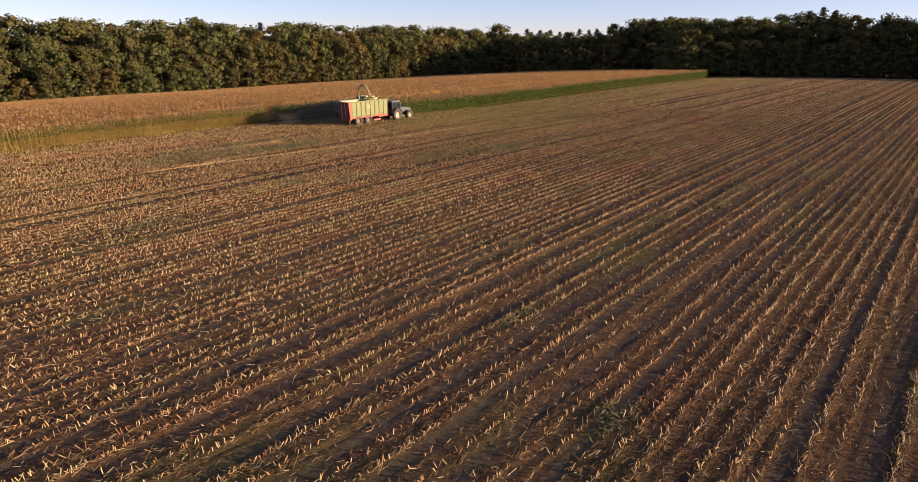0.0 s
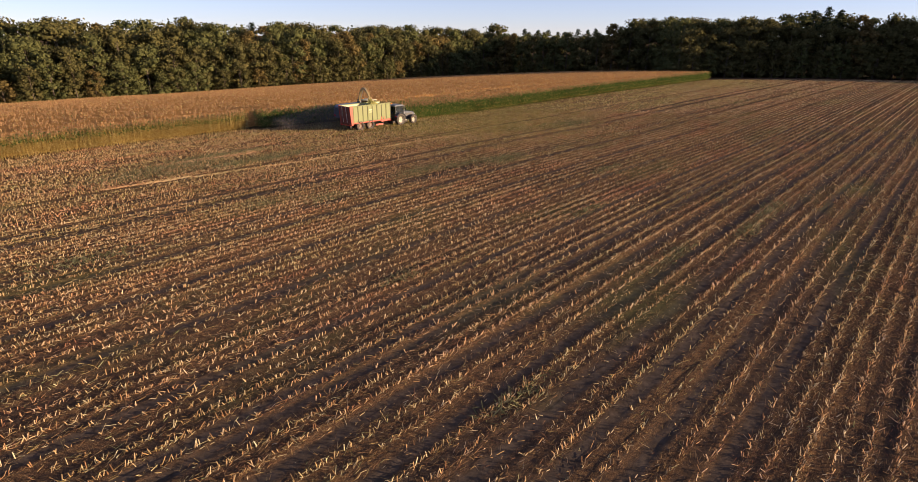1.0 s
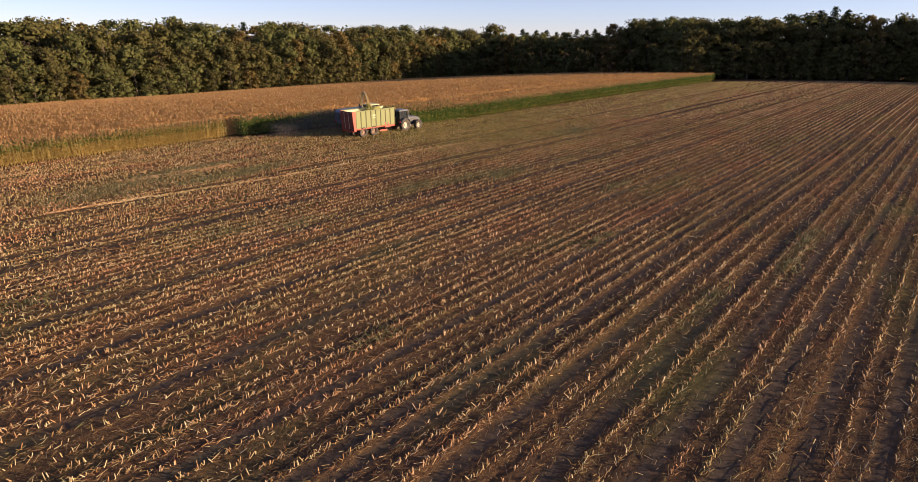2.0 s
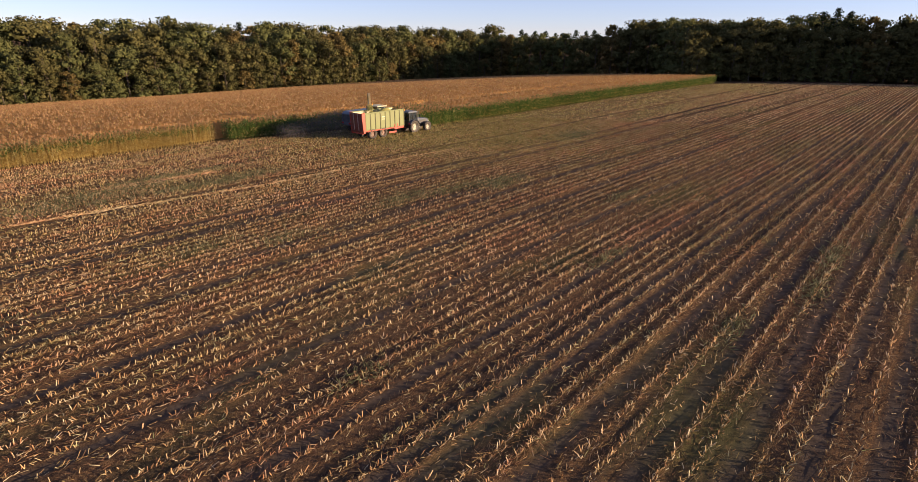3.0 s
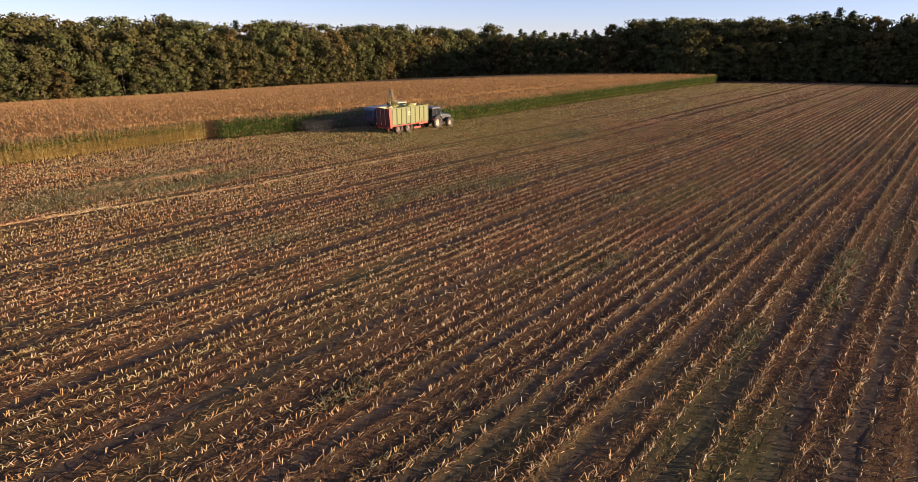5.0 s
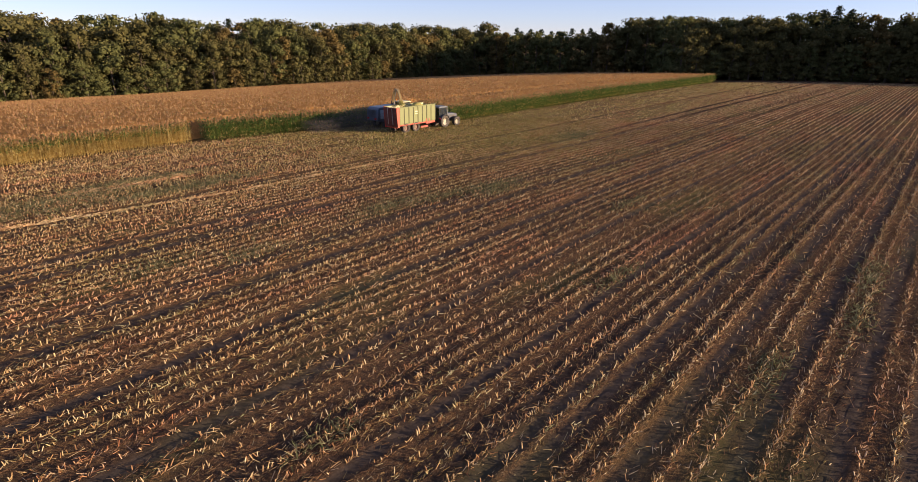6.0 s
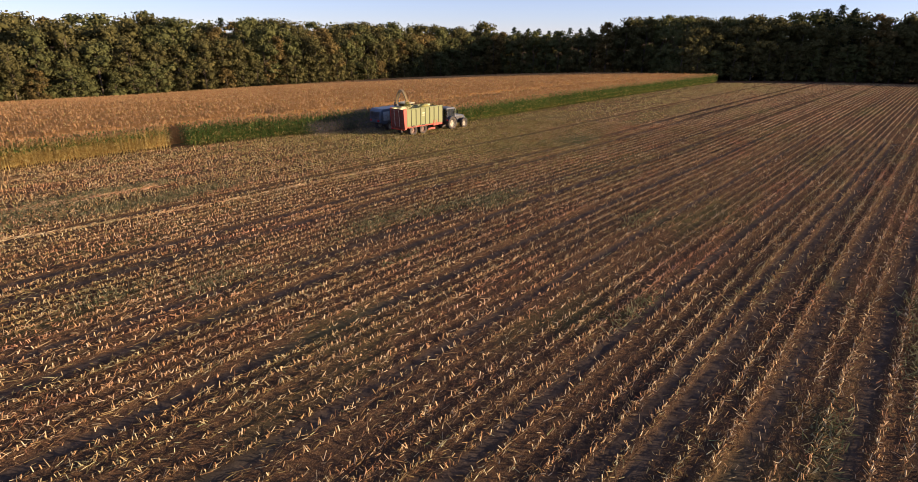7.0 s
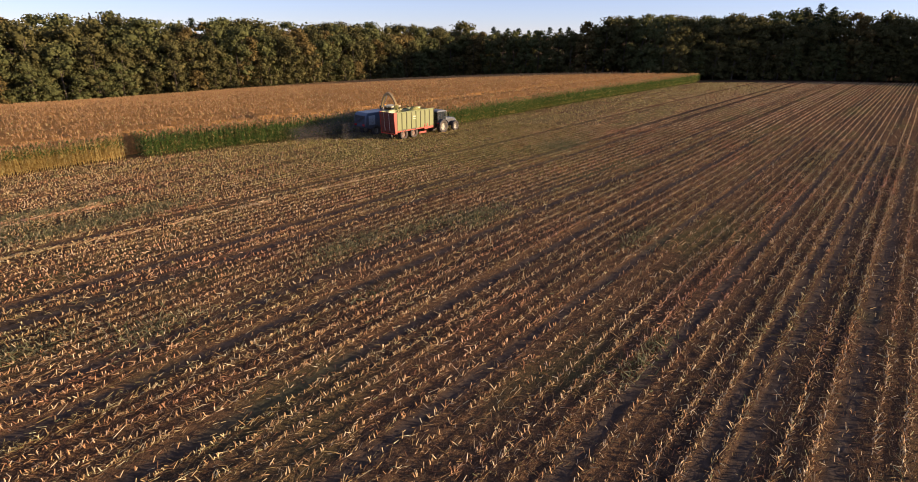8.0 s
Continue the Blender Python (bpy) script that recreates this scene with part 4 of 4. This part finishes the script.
def make_tractor():
    ob = thing("tractor", pose(LANE_X, 60, float(ground_z(LANE_X, 60))), "blue-grey farm tractor with cream wheel rims, pulling the trailer", "tractor")
    for x in (-0.98, 0.98):
        make_wheel(ob, x, 0, 0.90, 0.58, RIM_WHITE)
    for x in (-0.93, 0.93):
        make_wheel(ob, x, 2.72, 0.66, 0.46, RIM_WHITE)
    bm = bmesh.new()
    prism(bm, [(-0.6, 0.65), (3.2, 0.7), (3.2, 1.05), (1.0, 1.15), (-0.6, 1.25)], -0.36, 0.36, 0.04)
    part("chassis", bm, STEEL, ob)
    bm = bmesh.new()
    prism(bm, [(0.95, 1.1), (3.35, 0.98), (3.55, 1.15), (3.52, 1.55), (3.3, 1.78), (2.2, 1.95), (0.95, 2.02)], -0.42, 0.42, 0.09)
    hood = part("hood", bm, BLUE_GREY, ob, "blue-grey engine hood")
    for s in (1, -1):
        bm = bmesh.new()
        box(bm, (s * 0.421, 1.6, 1.25), (s * 0.432, 2.9, 1.6), 0.004)
        part("grille", bm, STEEL, hood)
        bm = bmesh.new()
        box(bm, (s * 0.14, 3.52, 1.32), (s * 0.36, 3.575, 1.48), 0.015)
        part("headlight", bm, LAMP_CLEAR, hood)
        bm = bmesh.new()
        box(bm, (s * 0.421, 1.3, 1.72), (s * 0.43, 2.8, 1.80), 0.003)
        part("stripe", bm, LIGHT_GREY, hood)
    bm = bmesh.new()
    prism(bm, [(3.45, 0.62), (3.95, 0.66), (3.95, 1.0), (3.45, 1.08)], -0.4, 0.4, 0.04)
    part("front_weight", bm, STEEL, ob)
    # cab: floor tub, six posts, glass, roof
    bm = bmesh.new()
    prism(bm, [(-0.75, 1.2), (0.95, 1.1), (0.95, 1.55), (-0.75, 1.75)], -0.72, 0.72, 0.04)
    part("cab_tub", bm, STEEL, ob)
    for s in (1, -1):
        for (y0, z0), (y1, z1) in (((0.92, 1.5), (0.72, 2.85)), ((0.0, 1.65), (0.02, 2.85)), ((-0.74, 1.7), (-0.68, 2.85))):
            bm = bmesh.new()
            rod(bm, (s * 0.76, y0, z0), (s * 0.70, y1, z1), 0.045, seg=6)
            part("cab_post", bm, STEEL, ob)
        bm = bmesh.new()
        prism(bm, [(-0.72, 1.75), (0.9, 1.55), (0.72, 2.83), (-0.66, 2.83)], s * 0.715, s * 0.73, 0)
        part("side_window", bm, GLASS, ob)
        bm = bmesh.new()
        arc = [(1.02 * math.cos(t), 0.9 + 1.02 * math.sin(t)) for t in np.linspace(0.35, 2.75, 10)]
        arc2 = [(0.97 * math.cos(t), 0.9 + 0.97 * math.sin(t)) for t in np.linspace(2.75, 0.35, 10)]
        prism(bm, arc + arc2, s * 0.66, s * 1.3, 0)
        part("fender", bm, BLUE_GREY, ob)
        bm = bmesh.new()
        arc = [(2.72 + 0.76 * math.cos(t), 0.66 + 0.76 * math.sin(t)) for t in np.linspace(0.5, 2.6, 8)]
        arc2 = [(2.72 + 0.72 * math.cos(t), 0.66 + 0.72 * math.sin(t)) for t in np.linspace(2.6, 0.5, 8)]
        prism(bm, arc + arc2, s * 0.72, s * 1.14, 0)
        part("front_fender", bm, STEEL, ob)
        bm = bmesh.new()
        rod(bm, (s * 0.74, 0.8, 2.5), (s * 1.25, 0.95, 2.5), 0.02, seg=6)
        box(bm, (s * 1.25 - 0.1, 0.93, 2.25), (s * 1.25 + 0.1, 0.97, 2.62), 0.01)
        part("mirror", bm, STEEL, ob)
        for k in range(3):
            bm = bmesh.new()
            box(bm, (s * 0.74, 0.35, 0.55 + 0.28 * k), (s * 1.0, 0.75, 0.59 + 0.28 * k), 0.005)
            part("step", bm, STEEL, ob)
        bm = bmesh.new()
        box(bm, (s * 0.45, 0.72, 2.93), (s * 0.68, 0.80, 3.03), 0.015)
        part("work_light", bm, LAMP_CLEAR, ob)
        bm = bmesh.new()
        box(bm, (s * 0.95, -1.04, 1.35), (s * 1.2, -0.98, 1.5), 0.01)
        part("tail_light", bm, LAMP_RED, ob)
    bm = bmesh.new()
    prism(bm, [(0.88, 1.55), (0.90, 1.55), (0.74, 2.83), (0.72, 2.83)], -0.7, 0.7, 0)
    part("windscreen", bm, GLASS, ob)
    bm = bmesh.new()
    prism(bm, [(-0.74, 1.75), (-0.72, 1.75), (-0.66, 2.83), (-0.68, 2.83)], -0.7, 0.7, 0)
    part("rear_window", bm, GLASS, ob)
    bm = bmesh.new()
    prism(bm, [(-0.95, 2.85), (0.95, 2.85), (0.92, 3.0), (0.6, 3.1), (-0.7, 3.1), (-0.95, 3.0)], -0.82, 0.82, 0.05)
    part("roof", bm, LIGHT_GREY, ob, "grey cab roof")
    bm = bmesh.new()
    prism(bm, [(-0.35, 1.55), (0.25, 1.55), (0.25, 1.75), (-0.2, 1.78), (-0.3, 2.4), (-0.42, 2.4)], -0.28, 0.28, 0.04)
    part("seat", bm, STEEL, ob)
    bm = bmesh.new()
    rod(bm, (0.62, 1.15, 1.5), (0.62, 1.15, 2.9), 0.055, seg=8)
    part("exhaust", bm, SILVER, ob)
    bm = bmesh.new()
    rod(bm, (-0.5, -0.5, 3.08), (-0.5, -0.5, 3.26), 0.06, seg=8)
    part("beacon", bm, LAMP_AMBER, ob)
    for s in (1, -1):
        bm = bmesh.new()
        rod(bm, (s * 0.3, -0.5, 0.75), (s * 0.4, -1.25, 0.6), 0.045, seg=6)
        part("lower_link", bm, STEEL, ob)
    bm = bmesh.new()
    rod(bm, (0, -0.5, 0.62), (0, -1.4, 0.6), 0.06, seg=6)
    part("tow_hitch", bm, STEEL, ob)
    return ob


HARV_X = -75.6


def flecks(centres, lo, hi, r):
    """One small square flake at each centre, turned at random."""
    n = len(centres)
    a = r.normal(size=(n, 3))
    a /= np.linalg.norm(a, axis=1)[:, None]
    b = np.cross(a, r.normal(size=(n, 3)))
    b /= np.linalg.norm(b, axis=1)[:, None]
    w = r.uniform(lo, hi, (n, 1))
    V = np.stack([centres - a * w, centres - b * w, centres + a * w, centres + b * w], 1).reshape(-1, 3)
    return V, np.arange(4 * n).reshape(-1, 4)


def make_dust():
    """Chaff and dust that hang over the cut swath behind the harvester."""
    r = np.random.default_rng(33)
    n = 22000
    y = 2.0 - 11.0 * r.uniform(0, 1, n)
    top = np.interp(y, (-12.5, -5, 0, 2), (1.2, 2.1, 2.8, 3.0))
    c = np.stack([r.uniform(-4.4, 0.4, n), y, 0.1 + top * r.uniform(0, 1, n) ** 0.8], -1)
    # thicker beside the engine
    m = 7000
    c = np.concatenate([c, np.stack([r.uniform(1.3, 2.2, m), r.uniform(-4, 3.5, m), 0.2 + 2.2 * r.uniform(0, 1, m) ** 1.2], -1)])
    V, Q = flecks(c, 0.016, 0.030, r)
    ob = mesh_object("dust_cloud", V, Q, [DUST])
    ob.matrix_world = pose(HARV_X, 52, float(ground_z(HARV_X, 52)))
    return tagged(ob, "thin grey dust and chaff hanging behind the harvester", "dust", kind="stuff")


def make_harvester():
    ob = thing("forage_harvester", pose(HARV_X, 52, float(ground_z(HARV_X, 52))), "pale blue self-propelled forage harvester with a tall curved spout", "harvester")
    # origin below the spout's turret; forward is +y
    bm = bmesh.new()
    prism(bm, [(-4.2, 1.25), (-4.0, 2.85), (-3.6, 3.1), (0.3, 3.15), (0.6, 3.0), (0.6, 1.15), (-3.4, 1.0)], -1.2, 1.2, 0.08)
    body = part("body", bm, BLUE, ob, "blue engine housing")
    for s in (1, -1):
        for k in range(3):
            bm = bmesh.new()
            box(bm, (s * 1.2, -3.6 + 1.3 * k, 1.5), (s * 1.225, -2.45 + 1.3 * k, 2.75), 0.02)
            part("side_panel", bm, PALE_PANEL if k == 0 else BLUE, body)
        bm = bmesh.new()
        box(bm, (s * 0.6, -4.24, 1.4), (s * 1.0, -4.1, 1.65), 0.015)
        part("tail_light", bm, LAMP_RED, body)
        make_wheel(ob, s * 1.2, 1.5, 0.95, 0.7, RIM_WHITE)
        make_wheel(ob, s * 1.1, -2.4, 0.68, 0.5, RIM_WHITE)
    bm = bmesh.new()
    for k in range(7):
        box(bm, (-0.9, -4.17, 1.75 + 0.15 * k), (0.9, -4.0, 1.82 + 0.15 * k), 0.01)
    part("radiator_grille", bm, STEEL, body)
    bm = bmesh.new()
    prism(bm, [(0.9, 1.5), (2.7, 1.45), (2.9, 2.2), (2.7, 2.35), (0.9, 2.35)], -0.95, 0.95, 0.05)
    cab = part("cab", bm, BLUE, ob)
    for s in (1, -1):
        for y0, y1 in ((0.95, 0.95), (2.8, 2.5)):
            bm = bmesh.new()
            rod(bm, (s * 0.92, y0, 2.3), (s * 0.88, y1, 3.4), 0.05, seg=6)
            part("cab_post", bm, STEEL, cab)
        bm = bmesh.new()
        prism(bm, [(0.98, 2.36), (2.78, 2.36), (2.5, 3.38), (0.98, 3.38)], s * 0.885, s * 0.9, 0)
        part("side_window", bm, GLASS, cab)
    bm = bmesh.new()
    prism(bm, [(2.78, 2.36), (2.80, 2.36), (2.52, 3.38), (2.5, 3.38)], -0.86, 0.86, 0)
    part("windscreen", bm, GLASS, cab)
    bm = bmesh.new()
    prism(bm, [(0.8, 3.4), (2.8, 3.4), (2.75, 3.55), (0.9, 3.58)], -1.0, 1.0, 0.05)
    part("roof", bm, CREAM, cab)
    bm = bmesh.new()
    rod(bm, (-0.6, 1.2, 3.56), (-0.6, 1.2, 3.76), 0.06, seg=8)
    part("beacon", bm, LAMP_AMBER, cab)
    bm = bmesh.new()
    prism(bm, [(2.4, 0.7), (4.2, 0.35), (4.2, 1.1), (2.4, 1.5)], -0.6, 0.6, 0.04)
    part("feeder_housing", bm, STEEL, ob)
    # wide row-independent header with divider points
    bm = bmesh.new()
    prism(bm, [(4.0, 0.2), (5.1, 0.12), (5.1, 0.3), (4.4, 0.7), (4.1, 1.35), (4.0, 1.35)], -3.0, 3.0, 0.03)
    header = part("header", bm, STEEL, ob, "wide maize header")
    for k in range(9):
        x = -3.0 + 0.75 * k
        bm = bmesh.new()
        rod(bm, (x, 4.9, 0.3), (x, 6.0, 0.14), 0.14, 0.02, 8)
        part("divider", bm, RED, header)
    # discharge spout: a bent square pipe on a turret
    bm = bmesh.new()
    rod(bm, (0, 0, 3.2), (0, 0, 3.7), 0.34, 0.3, 14)
    part("turret", bm, STEEL, ob)
    path = [(0, 3.3), (0.35, 4.0), (0.95, 4.7), (1.7, 5.25), (2.5, 5.55), (3.4, 5.62), (4.3, 5.4), (5.2, 4.95), (5.8, 4.5)]
    bm = bmesh.new()
    rings = []
    for i, (d, z) in enumerate(path):
        p0, p1 = path[max(0, i - 1)], path[min(len(path) - 1, i + 1)]
        t = Vector((p1[0] - p0[0], p1[1] - p0[1])).normalized()
        n = Vector((-t.y, t.x))
        w, h = 0.18 - 0.006 * i, 0.18 - 0.008 * i
        rings.append([bm.verts.new((d + n.x * b, c, z + n.y * b)) for c, b in ((-w, -h), (w, -h), (w, h), (-w, h))])
    for A, B in zip(rings, rings[1:]):
        for j in range(4):
            bm.faces.new((A[j], A[(j + 1) % 4], B[(j + 1) % 4], B[j]))
    bm.faces.new(rings[0]), bm.faces.new(rings[-1][::-1])
    bmesh.ops.recalc_face_normals(bm, faces=bm.faces[:])
    spout = part("spout", bm, SPOUT_PAINT, ob, "worn straw-coloured discharge spout")
    bm = bmesh.new()
    prism(bm, [(-0.26, 4.55), (0.26, 4.55), (0.3, 4.1), (-0.3, 4.1)], 5.75, 5.95, 0.02)
    part("deflector_flap", bm, SPOUT_PAINT, spout)
    bm = bmesh.new()
    rod(bm, (0.5, 0, 3.7), (2.3, 0, 5.2), 0.05, seg=6)
    part("lift_ram", bm, SILVER, spout)
    # chopped maize shooting out of the spout and fanning out as it falls
    r = np.random.default_rng(31)
    n = 1500
    f = r.uniform(0, 1, n)
    c = np.stack([5.85 + 0.9 * f, r.normal(0, 1, n) * (0.08 + 0.22 * f), 4.35 - 1.0 * f ** 1.4], -1) + r.normal(0, 1, (n, 3)) * (0.04 + 0.16 * f[:, None])
    V, Q = flecks(c, 0.02, 0.045, r)
    tagged(mesh_object("chopped_stream", V, Q, [SILAGE], spout), "stream of chopped green maize")
    return ob, spout


TRAILER, TRACTOR = make_trailer(), make_tractor()
HARVESTER, SPOUT = make_harvester()
DUST_CLOUD = make_dust()


# ---- what moves ----
def lane(t):
    """Way of the tractor's rear axle along the field."""
    return DRIVE[0] + DRIVE[1] * t + DRIVE[2] * t * t + DRIVE[3] * t ** 3


DRIVE = (59.6, 2.70, 0.0173, -0.003)
TRAILER_BACK = 6.95


def harvester_y(t):
    """The harvester falls back a little beside the trailer."""
    return lane(t) - 2.5 - 0.041 * t * t


def motions():
    times = [0.25 * k for k in range(33)]

    def g(y):
        return float(ground_z(LANE_X, y))

    walk(TRACTOR, [(t, pose(LANE_X, lane(t), g(lane(t)))) for t in times])
    walk(TRAILER, [(t, pose(LANE_X, lane(t) - TRAILER_BACK, g(lane(t) - TRAILER_BACK))) for t in times])
    walk(HARVESTER, [(t, pose(HARV_X, harvester_y(t), float(ground_z(HARV_X, harvester_y(t))))) for t in times])
    walk(DUST_CLOUD, [(t, pose(HARV_X, harvester_y(t) - 4.5, float(ground_z(HARV_X, harvester_y(t))))) for t in times])
    for wheel, x, y, r in WHEELS:
        walk(wheel, [(t, pose(x, y, r, -math.degrees((lane(t) - lane(0)) / r))) for t in times])
    turns = ((0.0, -19.5), (1.0, -22), (2.0, -28), (3.5, -38), (4.5, -36), (6.0, -31), (7.0, -28), (8.0, -24.5))
    walk(SPOUT, [(t, pose(0, 0, 0, 0, 0, yaw)) for t, yaw in turns])
    # the crop tips into the header as it comes, strip by strip
    for ob, (x, y, z), y0 in CUT_STRIPS:
        rows = [(0.0, pose(x, y, z))]
        hit = next((t for t in np.arange(0, 8.01, 0.1) if harvester_y(t) + 5.4 >= y0), None)
        if hit is not None:
            t0 = max(0.05, float(hit))
            if t0 < 7.9:
                rows += [(t0, pose(x, y, z)), (min(7.95, t0 + 0.4), pose(x, y + 0.4, z - 0.9, -55)), (min(8.0, t0 + 0.8), pose(x, y + 0.5, z - 2.8, -80))]
        if rows[-1][0] < 8.0:
            rows.append((8.0, rows[-1][1]))
        walk(ob, rows)


motions()
